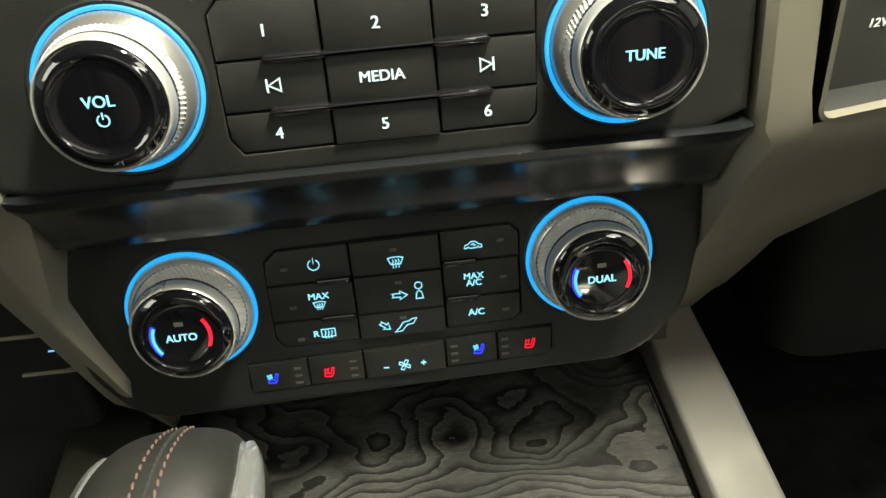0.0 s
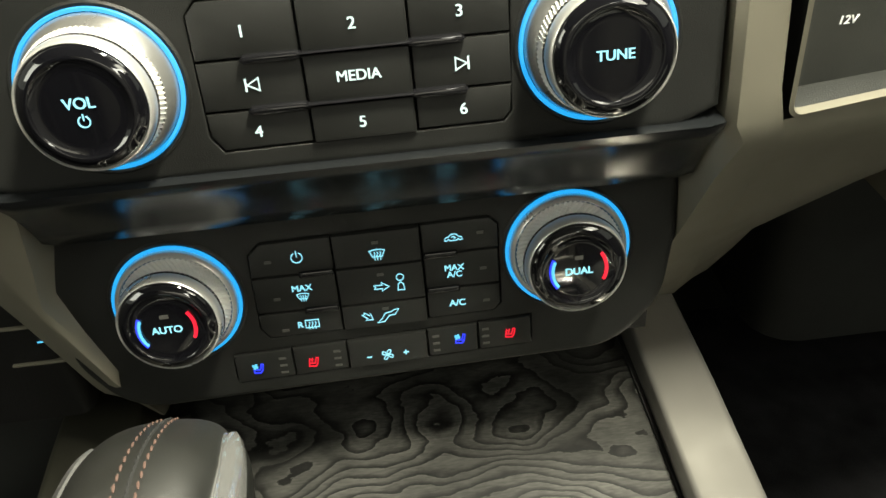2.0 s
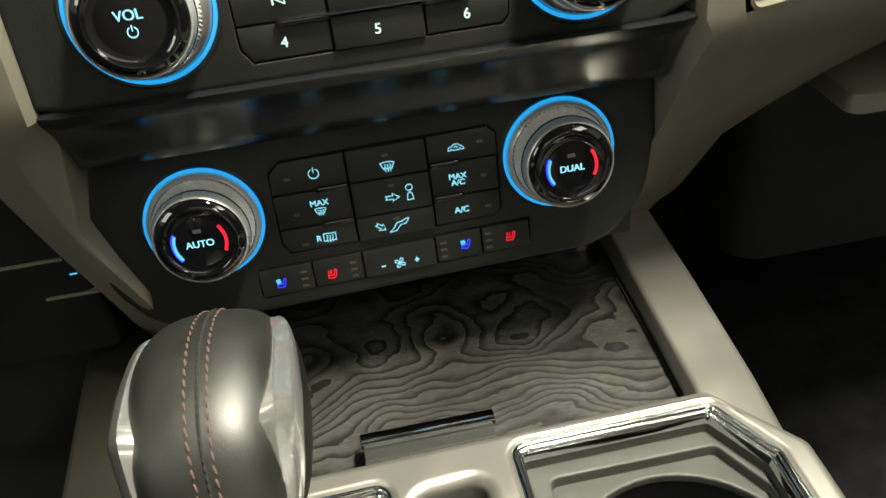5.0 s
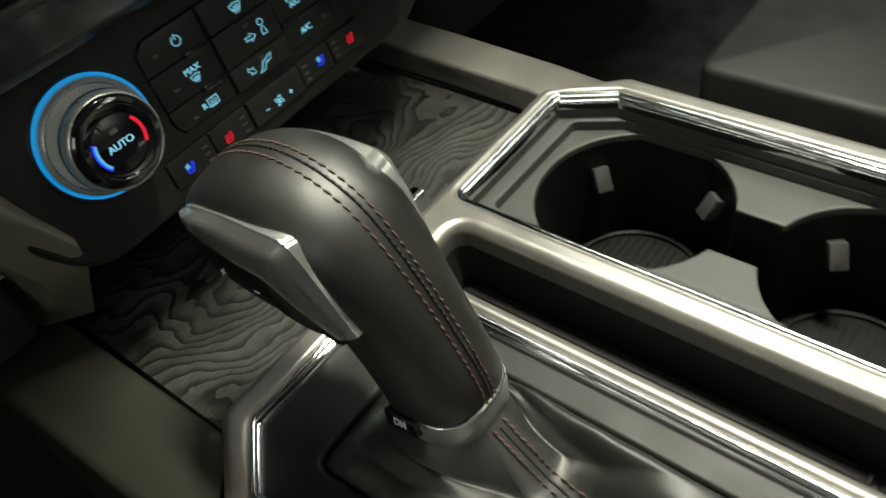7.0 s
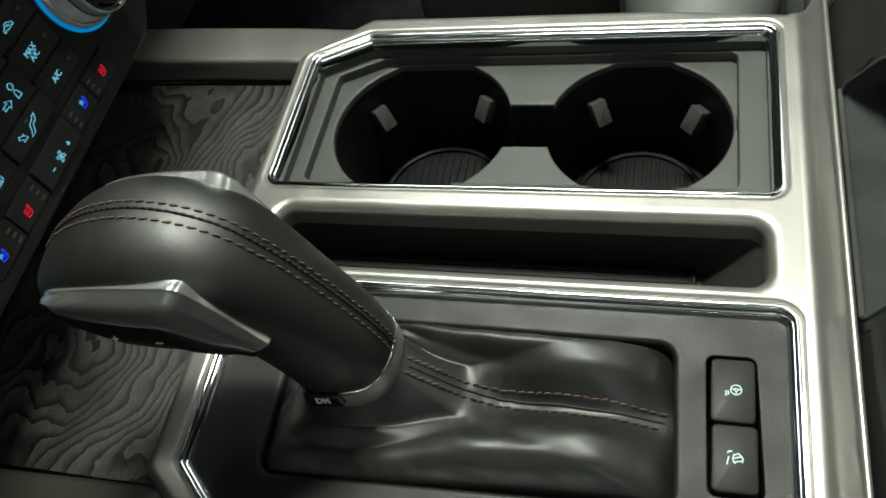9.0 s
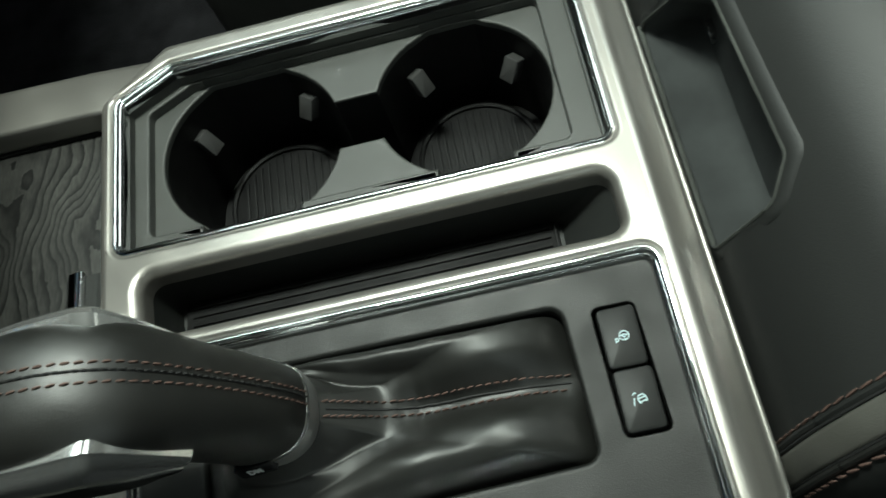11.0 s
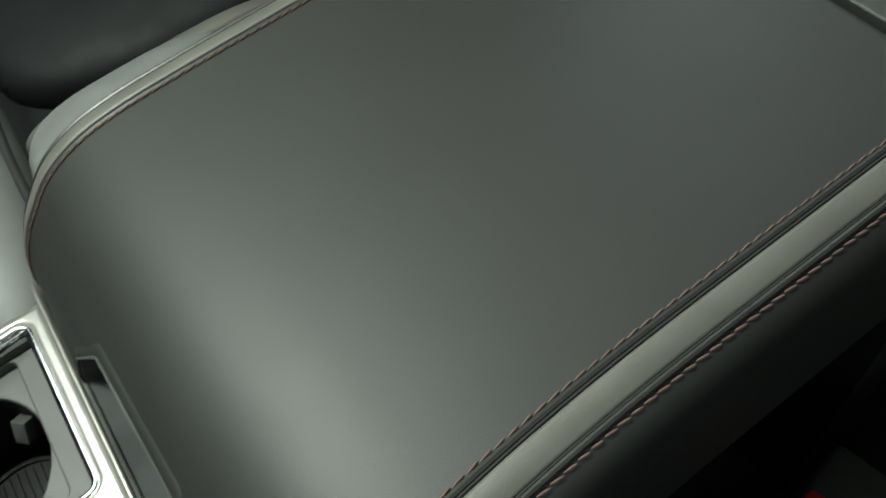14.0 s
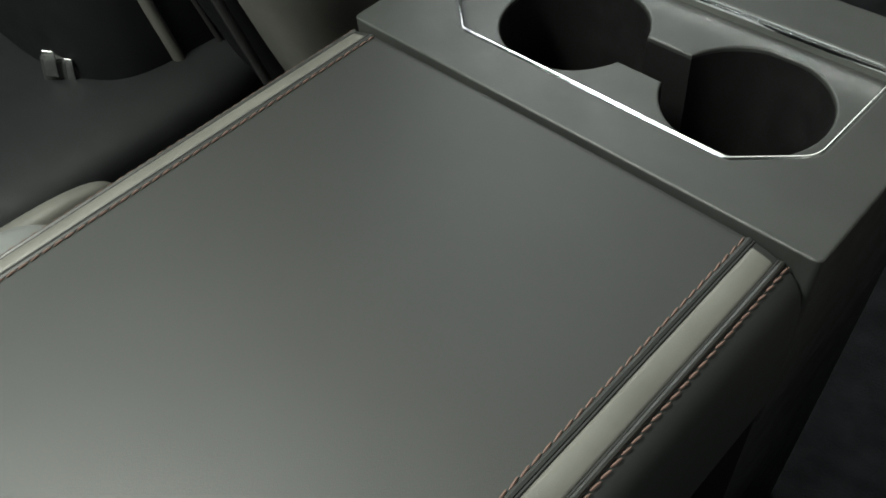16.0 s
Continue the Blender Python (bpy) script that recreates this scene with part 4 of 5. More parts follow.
tray = cpart("cup_tray", plate(offset(INNER, 0.0004), 0.0002, 0.01, [(CUPS, 0.0010, 0.004)], -0.0185), TRAY, "charcoal plastic cup holder plate")
bm = bmesh.new()
ROUND = dumbbell((0.1705, 0.0535), 0.0480, (0.0600, 0.0535), 0.0450, 0.0140, 0.0036, 0.0978, "y", (0.0090, 0.0021))
loops(bm, [lift(ROUND, -0.0200), lift(offset(ROUND, -0.0012), -0.045), lift(offset(ROUND, -0.0026), -0.088)], True, False, True)
cpart("cup_well", bm, RUBBER, "black cup wells", sharp=30)
for c, r in (((0.0535, 0.1705), 0.0365), ((0.0535, 0.0600), 0.0345)):
    mat_ = cpart("cup_mat", disc(r, -0.088, -0.0800, 0.0015, 48, c), RUBBER, "ribbed black rubber mat")
    bm = bmesh.new()
    for k in range(-6, 7):
        h = math.sqrt(max((r - 0.004) ** 2 - (0.0045 * k) ** 2, 0.0))
        if h > 0.004:
            box(c[0] - h, c[0] + h, c[1] + 0.0045 * k - 0.0010, c[1] + 0.0045 * k + 0.0010, -0.0802, -0.0788, 0.0005, bm=bm)
    cpart("ribs", bm, RUBBER, "", mat_)
    bm = bmesh.new()
    ring = [(c[0] + r * math.cos(2 * math.pi * i / 48), c[1] + r * math.sin(2 * math.pi * i / 48)) for i in range(48)]
    ring_sweep(ring, [(0.0004, -0.082), (0.0004, -0.0782), (-0.0008, -0.0774), (-0.0022, -0.0782), (-0.0024, -0.082)], bm)
    cpart("mat_rim", bm, RUBBER, "", mat_)
for c, r, a in (((0.0535, 0.1705), 0.0462, 52), ((0.0535, 0.1705), 0.0462, -38), ((0.0535, 0.0600), 0.0412, -48), ((0.0535, 0.0600), 0.0412, 36)):
    m = Matrix.Translation((c[0], c[1], -0.0400)) @ Matrix.Rotation(radians(a), 4, "Z") @ Matrix.Translation((r - 0.0065, 0, 0)) @ Matrix.Rotation(radians(-58), 4, "Y")
    cpart("cup_tab", box(-0.0068, 0.0068, -0.0042, 0.0042, -0.0060, 0.0008, 0.0004, 0.0008, m=m), TAB, "grey sprung cup tab")

# narrow slot with a ribbed mat
bm = bmesh.new()
S1 = [(-0.0445, 0.0280), (-0.0180, 0.0280), (-0.0180, 0.2180), (-0.0445, 0.2160)]
loops(bm, [lift(rounded([(-0.0460, 0.0045), (-0.0165, 0.0045), (-0.0165, 0.2215), (-0.0460, 0.2195)], 0.007, 5), -0.012), lift(rounded(S1, 0.004, 5), -0.0355)], True, False, True)
cpart("slot_bin", bm, PLASTIC, "black narrow bin", sharp=30)
slotmat = cpart("slot_mat", box(-0.0435, -0.0190, 0.0300, 0.2150, -0.036, -0.0330, 0.0010, 0.003), RUBBER, "ribbed black rubber mat")
bm = bmesh.new()
for k in range(5):
    x = -0.0400 + 0.0045 * k
    box(x - 0.0011, x + 0.0011, 0.034, 0.211, -0.0332, -0.0318, 0.0005, bm=bm)
box(-0.0425, -0.0200, 0.0305, 0.0320, -0.0332, -0.0316, 0.0005, bm=bm)
cpart("ribs", bm, RUBBER, "", slotmat)

# shifter plate with its opening and two buttons
BOOT_P = rounded([(-0.1350, 0.0365), (-0.0722, 0.0385), (-0.0710, 0.1950), (-0.1410, 0.1930)], 0.006, 5)
BTN_P = rounded([(-0.1294, 0.0070), (-0.0759, 0.0090), (-0.0759, 0.0266), (-0.1294, 0.0254)], 0.003, 4)
plate_z = -0.0045
cpart("shifter_plate", plate(offset(BEZ_P, -0.0045), 0.0002, 0.01, [(BOOT_P, 0.0022, 0.02), (BTN_P, 0.0006, 0.006)], plate_z), SHIFTPLATE, "charcoal shifter plate")
for x0, x1 in ((-0.1026, -0.0772), (-0.1282, -0.1032)):
    b = cpart("button", box(x0, x1, 0.0088 + (0.0006 if x0 > -0.11 else 0.0), 0.0246 + (0.0005 if x0 > -0.11 else 0.0), plate_z - 0.004, plate_z + 0.0012, 0.0012, 0.0022), BUTTON, "black button with a lit white symbol")
    m = pose((x0 + x1) / 2, 0.0168, plate_z + 0.0013, 0, 0, -90)
    if x0 > -0.11:
        ls = [arc(0.0006, 0, 0.0019, 0, 360, 18), arc(0.0006, 0, 0.0006, 0, 360, 8), [(-0.0011, 0.0003), (0.0002, 0.0001)], [(0.0010, 0.0001), (0.0023, 0.0003)], [(0.0006, -0.0006), (0.0006, -0.0018)],
              [(-0.0030, -0.0026), (-0.0030, -0.0008), (-0.0021, -0.0008), (-0.0019, -0.0014), (-0.0021, -0.0019), (-0.0030, -0.0019)]]
    else:
        turn = Matrix.Rotation(radians(14), 2)
        ls = [[(-0.0026, -0.0026), (-0.0019, 0.0004)], [(-0.0024, 0.0016), (-0.0016, 0.0024), (-0.0008, 0.0022)]]
        ls += [[tuple(turn @ Vector(p) + Vector((0.0010, -0.0002))) for p in q] for q in (
            [(-0.0016, -0.0010), (-0.0016, 0.0004), (-0.0009, 0.0016), (0.0009, 0.0016), (0.0016, 0.0004), (0.0016, -0.0010), (-0.0016, -0.0010)],
            [(-0.0014, 0.0004), (0.0014, 0.0004)], [(-0.0012, -0.0010), (-0.0012, -0.0017)], [(0.0012, -0.0010), (0.0012, -0.0017)])]
    cpart("symbol", strokes(ls, 0.00045, m), WHITE, "lit white symbol", b)
cpart("under_plate", box(-0.160, -0.058, 0.0, 0.220, -0.080, -0.045), GAP)

# ---- the gear selector ----
shifter = thing("gear_shifter", "black leather gear selector with satin metal side plates", "gear shifter", (-0.103, 0.152, -0.02))
SX = -0.1025


def spart(name, bm, material, label="", parent=None, sharp=40):
    ob = new(name, solid(name, bm, material, sharp))
    under(ob, parent or shifter)
    if label:
        tagged(ob, label)
    return ob


# the grip: back (or top) point, front (or lower) point, half width
GRIP = [((0.1395, 0.0246), (0.1810, 0.0160), 0.0188), ((0.1405, 0.0370), (0.1835, 0.0280), 0.0188), ((0.1450, 0.0530), (0.1865, 0.0420), 0.0190), ((0.1530, 0.0735), (0.1890, 0.0540), 0.0198),
        ((0.1615, 0.0900), (0.1912, 0.0620), 0.0218), ((0.1715, 0.1033), (0.1950, 0.0665), 0.0234), ((0.1850, 0.1103), (0.2010, 0.0680), 0.0240), ((0.2010, 0.1123), (0.2080, 0.0680), 0.0242),
        ((0.2170, 0.1091), (0.2170, 0.0690), 0.0238), ((0.2310, 0.1023), (0.2260, 0.0710), 0.0222), ((0.2415, 0.0938), (0.2340, 0.0750), 0.0188), ((0.2465, 0.0868), (0.2410, 0.0790), 0.0120)]


def grip_at(s):
    """The grip's section at s from 0 to 1: centre, the way to its top, half height, half width."""
    f = s * (len(GRIP) - 1)
    i = min(int(f), len(GRIP) - 2)
    f -= i
    p = [np.array([*GRIP[k][0], *GRIP[k][1], GRIP[k][2]]) for k in (min(max(j, 0), len(GRIP) - 1) for j in range(i - 1, i + 3))]
    a = 0.5 * (2 * p[1] + (p[2] - p[0]) * f + (2 * p[0] - 5 * p[1] + 4 * p[2] - p[3]) * f * f + (3 * p[1] - p[0] - 3 * p[2] + p[3]) * f ** 3)
    x = SX + 0.0050 * max(0.0, 1 - s / 0.5) ** 1.3      # the neck leans towards the passenger
    top, low = Vector((x, a[0], a[1])), Vector((x, a[2], a[3]))
    return (top + low) / 2, (top - low).normalized(), (top - low).length / 2, a[4]


def grip_point(s, ang, out=0.0):
    """A point of the grip's skin: ang 0 at the top, 90 on the passenger's side."""
    c, up, h, w = grip_at(s)
    e = 2.5
    ca, sa = math.cos(radians(ang)), math.sin(radians(ang))
    v = math.copysign(abs(ca) ** (2 / e), ca) * (h + out)
    u = math.copysign(abs(sa) ** (2 / e), sa) * (w + out)
    return c + up * v + Vector((u, 0, 0))


# upper and lower edge of the bright band, from the nose to the tip: half width, place along the car, height
BAND_TOP = [(0.0202, 0.2335, 0.0935), (0.0214, 0.2290, 0.0964), (0.0222, 0.2215, 0.0994), (0.0226, 0.2080, 0.1026), (0.0226, 0.1930, 0.1042), (0.0222, 0.1812, 0.1044), (0.0218, 0.1762, 0.0995), (0.0212, 0.1702, 0.0868), (0.0202, 0.1636, 0.0700)]
BAND_LOW = [(0.0222, 0.2355, 0.0898), (0.0250, 0.2302, 0.0905), (0.0270, 0.2215, 0.0912), (0.0282, 0.2080, 0.0918), (0.0287, 0.1965, 0.0921), (0.0285, 0.1885, 0.0918), (0.0280, 0.1848, 0.0884), (0.0262, 0.1782, 0.0784), (0.0226, 0.1708, 0.0680)]


def finer(rows, n=5):
    """More stations along an edge, on a smooth curve through the given ones."""
    out = []
    for i in range(len(rows) - 1):
        p = [np.array(rows[min(max(j, 0), len(rows) - 1)]) for j in (i - 1, i, i + 1, i + 2)]
        for j in range(n):
            f = j / n
            out.append(tuple(0.5 * (2 * p[1] + (p[2] - p[0]) * f + (2 * p[0] - 5 * p[1] + 4 * p[2] - p[3]) * f * f + (3 * p[1] - p[0] - 3 * p[2] + p[3]) * f ** 3)))
    return out + [tuple(rows[-1])]


COVER = [(p[1], p[2] - 0.0010) for p in BAND_TOP] + [(p[1], p[2] - 0.006) for p in reversed(BAND_LOW)]


def cut_back(p):
    """The leather lies deeper where a bright band covers it."""
    x = SX
    if not holds(COVER, (p.y, p.z)):
        return p
    return Vector((x + max(-0.0190, min(0.0190, p.x - x)), p.y, p.z))


bm = bmesh.new()
NS = 110
rings = [[cut_back(grip_point(i / NS, 360 * k / 96)) for k in range(96)] for i in range(NS + 1)]
c = grip_at(1.0)[0]
rings.append([c + Vector((0, 0.003, -0.0006)) + (p - c) * 0.6 for p in rings[-1]])
loops(bm, rings, True, True, True)
grip = spart("grip", bm, LEATHER, "smooth black leather grip", sharp=80)
bpy.context.view_layer.update()


def stitch_row(name, pts, normals, pitch, length, width, material, parent, fn, slant=0.0):
    """A row of thread stitches along a line; pts and normals are dense."""
    bm = bmesh.new()
    acc, nxt = 0.0, 0.0
    for a, b, n in zip(pts, pts[1:], normals):
        d = (b - a).length
        while nxt <= acc + d and d > 1e-9:
            p = a + (b - a) * ((nxt - acc) / d)
            t = (b - a).normalized()
            side = n.cross(t).normalized()
            jit = 1 + 0.12 * (random.random() - 0.5)
            t2 = (t + side * (slant + 0.06 * (random.random() - 0.5))).normalized()
            q = [p + t2 * (length * jit * k) + n * (0.00045 * (1 - abs(k) * 1.9)) for k in (-0.5, -0.25, 0.25, 0.5)]
            tube(q, [width * 0.3, width * 0.5, width * 0.5, width * 0.3], 5, bm)
            nxt += pitch
        acc += d
    return fn(name, bm, material, "brown thread stitching" if material is THREAD else "", parent)


for ang, m_ in ((-2.6, THREAD), (6.6, THREAD)):
    pts = [grip_point(s / 160, ang, 0.0001) for s in range(2, 150)]
    nor = [(p - grip_at(s / 160)[0]).normalized() for s, p in zip(range(2, 150), pts)]
    stitch_row("stitching", pts, nor, 0.0038, 0.0027, 0.00085, m_, grip, spart, 0.16)
pts = [grip_point(s / 160, 2, 0.0000) for s in range(2, 150)]
spart("seam", tube(pts, 0.0005, 5), DARKTHREAD, "dark sewn seam", grip)
nor = [(p - grip_at(s / 160)[0]).normalized() for s, p in zip(range(2, 150), pts)]
stitch_row("seam_stitching", [p + n * 0.0003 for p, n in zip(pts, nor)], nor, 0.0026, 0.0020, 0.0008, DARKTHREAD, grip, spart)

# side plates: a bent band along each flank, and the thumb panel below it
def flank(side, p, out=0.0):
    return Vector((SX + side * (p[0] + out), p[1], p[2]))


for side in (-1, 1):
    bm = bmesh.new()
    tops, lows = finer(BAND_TOP, 4), finer(BAND_LOW, 4)
    rings = []
    for a, b in zip(tops, lows):
        a, b = Vector(a), Vector(b)
        mid = a.lerp(b, 0.5)
        ring = [a + Vector((-0.0050, 0, -0.0010)), a + Vector((-0.0012, 0.0, 0.0002)), a + Vector((-0.0004, 0.0, 0.0004)), a + (b - a) * 0.06, a.lerp(b, 0.25) + Vector((0.0010, 0, 0.0007)), mid + Vector((0.0014, 0, 0.0009)),
                a.lerp(b, 0.78) + Vector((0.0009, 0, 0.0004)), a + (b - a) * 0.95, b + Vector((-0.0004, 0, -0.0006)), b + Vector((-0.0050, 0, -0.0012))]
        rings.append([flank(side, p) for p in ring])
    loops(bm, rings, True, True, True)
    spart("side_plate", bm, PLATE, "bright satin chrome side band", sharp=28)
    bm = bmesh.new()
    lines = []
    for b in lows:
        nose = max(0.0, min(1.0, (0.2420 - b[1]) / 0.030)) * max(0.25, min(1.0, (b[1] - 0.1700) / 0.016))
        lines.append([flank(side, p) for p in ((b[0] - 0.006, b[1], b[2] - 0.0006), (b[0] - 0.0012, b[1], b[2] - 0.0008), (b[0] - 0.0002, b[1], b[2] - 0.0022), (b[0] + 0.0010 * nose, b[1] - 0.0005, b[2] - 0.0075 * nose),
                                                   (b[0] - 0.0008, b[1] - 0.001, b[2] - 0.0145 * nose), (b[0] - 0.0050, b[1] - 0.001, b[2] - 0.0215 * nose), (b[0] - 0.0110, b[1] - 0.001, b[2] - 0.0240 * nose))])
    loops(bm, lines, False)
    tp = spart("thumb_panel", bm, SHIFTPLATE, "black thumb switch panel", sharp=50)
    if side < 0:
        for q, ls in (((0.0294, 0.2075, 0.0850), [[(-0.0012, 0), (0.0012, 0)], [(0, -0.0012), (0, 0.0012)]]), ((0.0296, 0.1915, 0.0850), [[(-0.0012, 0), (0.0012, 0)]])):
            m = Matrix((Vector((0, -1, 0)), Vector((0.45, 0, 0.89)), Vector((-0.89, 0, 0.45)))).transposed().to_4x4()
            m.translation = flank(side, q, 0.0)
            spart("mark", strokes(ls, 0.0004, m), WHITEPRINT, "white printed mark", tp)

# collar under the grip
c0, _, h0, w0 = grip_at(0.0)
bm = bmesh.new()


def collar_ring(d, grow):
    out = []
    for k in range(40):
        p = grip_point(0.0, 360 * k / 40)
        out.append(c0 + (p - c0) * grow + Vector((0, -0.10 * d, -d)))
    return out


loops(bm, [collar_ring(-0.001, 0.985), collar_ring(0.0006, 1.03), collar_ring(0.0014, 1.03)])
spart("bright_edge", bm, CHROME, "thin chrome edge")
bm = bmesh.new()
loops(bm, [collar_ring(0.0013, 1.02), collar_ring(0.006, 1.03), collar_ring(0.0115, 1.0), collar_ring(0.0135, 0.94)], True)
collar = spart("collar", bm, satin("gunmetal_collar", (0.42, 0.42, 0.41), 0.34, 0.75), "dark gunmetal collar")
t = Vector((0, -0.972, 0.234))
n = (Vector((-0.96, 0, 0.28)) - t * Vector((-0.96, 0, 0.28)).dot(t)).normalized()
m = Matrix((t, n.cross(t), n)).transposed().to_4x4()
m.translation = Vector((-0.1172, 0.1640, 0.0170))
spart("badge", box(-0.0080, 0.0080, -0.0036, 0.0036, -0.002, 0.0012, 0.0005, 0.001, m=m), GLOSS, "small black badge", collar)
w_ = words("DM", 0.0042, WHITEPRINT, m @ Matrix.Translation((0.0, 0, 0.0014)), None, bold=0.00005, label="white lettering")
under(w_, collar)

# the leather boot
bm = bmesh.new()
N = 192
base = []
per = [Vector((*p, 0)) for p in BOOT_P]
lens = [0.0]
for a, b in zip(per, per[1:] + per[:1]):
    lens.append(lens[-1] + (b - a).length)


def boot_edge(u):
    d = (u % 1.0) * lens[-1]
    for i in range(len(per)):
        if lens[i + 1] >= d:
            a, b = per[i], per[(i + 1) % len(per)]
            return a + (b - a) * ((d - lens[i]) / max(lens[i + 1] - lens[i], 1e-9))
    return per[0]


ccen = c0 + Vector((0, -0.0010, -0.010))
rings = []
STEPS = 44
edge = [boot_edge(k / N) for k in range(N)]


def collar_dir(v):
    d = Vector((v.x - ccen.x, v.y - ccen.y))
    d.normalize()
    return ccen + Vector((d.x * w0 * 0.98, d.y * h0 * 0.98, -d.y * 0.003))


for i in range(STEPS + 1):
    s = i / STEPS
    ring = []
    for k in range(N):
        e = edge[k] + Vector((0, 0, -0.0085))
        st = collar_dir(e)
        f = s
        p = st.lerp(e, f)
        d = (e.xy - st.xy).length
        # the neck leans back to a pinch, then two stuffed folds swell beside the seam and tuck in at the edge
        a = math.atan2(e.y - ccen.y, e.x - ccen.x)
        back = max(0.0, -math.sin(a)) ** 1.5
        q = min(f / (0.36 * back + 0.55 * (1 - back)), 1.0)
        z = st.z + (e.z - 0.0045 * back - st.z) * (1 - (1 - q) ** 1.35)
        slack = max(0.0, f - 0.22) / 0.78
        hump = math.sin(math.pi * min(slack * 1.0, 1.0)) ** 0.75
        valley = 1 - 0.72 * math.exp(-((p.x + 0.1020) / 0.0095) ** 2)
        swell = (0.0200 * back + 0.0060 * (1 - back)) * hump * valley
        crease = noise.noise(Vector((p.x * 42, p.y * 26, 3.1))) * 0.0036 + noise.noise(Vector((p.x * 150, p.y * 80, 7.7))) * 0.0014 * s
        pinch = 0.0005 * math.sin(p.y * 900) * math.exp(-((p.x + 0.1020) / 0.010) ** 2) * math.exp(-((f - 0.36) / 0.12) ** 2) * back
        corner = 0.0013 * math.sin(a * 34 + 5 * noise.noise(Vector((p.x * 60, p.y * 60, 1.0)))) * max(0.0, s - 0.72) / 0.28
        fold = (crease + corner * min(1.0, 4 * (1.0 - s))) * math.sin(math.pi * min(s * 1.03, 1)) ** 0.8 + pinch
        ring.append(Vector((p.x, p.y, z + fold + swell)))
    rings.append(ring)
loops(bm, rings)
boot = spart("boot", bm, LEATHER, "creased black leather boot", sharp=80)
bpy.context.view_layer.update()
# its seam and stitching run down the back
kb = min(range(N), key=lambda k: (edge[k] - Vector((-0.1030, 0.0375, 0))).length)
line = [rings[i][kb] for i in range(1, STEPS)]
dense = [line[i].lerp(line[i + 1], j / 3) for i in range(len(line) - 1) for j in range(3)]
up_ = [Vector((0, 0.35, 0.94)).normalized()] * len(dense)
spart("seam", tube([p + Vector((0, 0, 0.0001)) for p in dense], 0.0006, 5), DARKTHREAD, "dark sewn seam", boot)
verts_ = [v for ring in rings for v in ring]


def surf(x, y, up):
    """A place on the boot's skin, a little above it."""
    near = sorted(verts_, key=lambda v: (v.x - x) ** 2 + (v.y - y) ** 2)[:4]
    ws = [1 / ((v.x - x) ** 2 + (v.y - y) ** 2 + 1e-8) for v in near]
    return Vector((x, y, sum(v.z * w for v, w in zip(near, ws)) / sum(ws) + up))


for dx in (-0.0030, 0.0030):
    off = []
    for i, p in enumerate(dense):
        off.append(surf(p.x + dx, p.y, 0.0006))
    stitch_row("stitching", off, up_, 0.0038, 0.0028, 0.00085, THREAD, boot, spart, 0.14)

# ---- the armrest ----
armrest = thing("armrest", "dark vinyl centre armrest with grey stitched side strips", "armrest", (-0.02, -0.18, -0.36))


def apart(name, bm, material, label="", parent=None, sharp=40):
    ob = new(name, solid(name, bm, material, sharp))
    under(ob, parent or armrest)
    if label:
        tagged(ob, label)
    return ob


PROFILE = [(-0.0215, -0.060), (-0.0205, -0.030), (-0.0205, 0.000), (-0.0220, 0.0200), (-0.0260, 0.0400), (-0.0345, 0.0565), (-0.0460, 0.0700), (-0.0600, 0.0825), (-0.0780, 0.0910), (-0.1000, 0.0950), (-0.1300, 0.0962),
           (-0.1800, 0.0962), (-0.2500, 0.0957), (-0.3470, 0.0950)]


def arm_path(s):
    f = s * (len(PROFILE) - 1)
    i = min(int(f), len(PROFILE) - 2)
    f -= i
    p = [np.array(PROFILE[min(max(j, 0), len(PROFILE) - 1)]) for j in (i - 1, i, i + 1, i + 2)]
    pos = 0.5 * (2 * p[1] + (p[2] - p[0]) * f + (2 * p[0] - 5 * p[1] + 4 * p[2] - p[3]) * f * f + (3 * p[1] - p[0] - 3 * p[2] + p[3]) * f ** 3)
    der = 0.5 * ((p[2] - p[0]) + 2 * (2 * p[0] - 5 * p[1] + 4 * p[2] - p[3]) * f + 3 * (3 * p[1] - p[0] - 3 * p[2] + p[3]) * f * f)
    t = Vector((0, der[0], der[1])).normalized()
    return Vector((0, pos[0], pos[1])), Vector((0, t.z, -t.y)), t


def left_line(y):
    """The inner edge of the driver's strip, which flares towards the front."""
    return -0.1275 - 0.0212 * max(0.0, 1 - (-y - 0.02) / 0.20) ** 2.4 if y < -0.02 else -0.1487


def right_line(y):
    return 0.0905 + 0.004 * max(0.0, 1 - (-y - 0.02) / 0.12) ** 2 if y < -0.02 else 0.0945


# across: distance outwards from the strip's inner edge, drop below the crown
ACROSS = [(0.0, 0.0), (0.0050, 0.0008), (0.0100, 0.0024), (0.0150, 0.0046), (0.0190, 0.0082), (0.0225, 0.0140), (0.0245, 0.0220), (0.0255, 0.0400), (0.0260, 0.0900)]


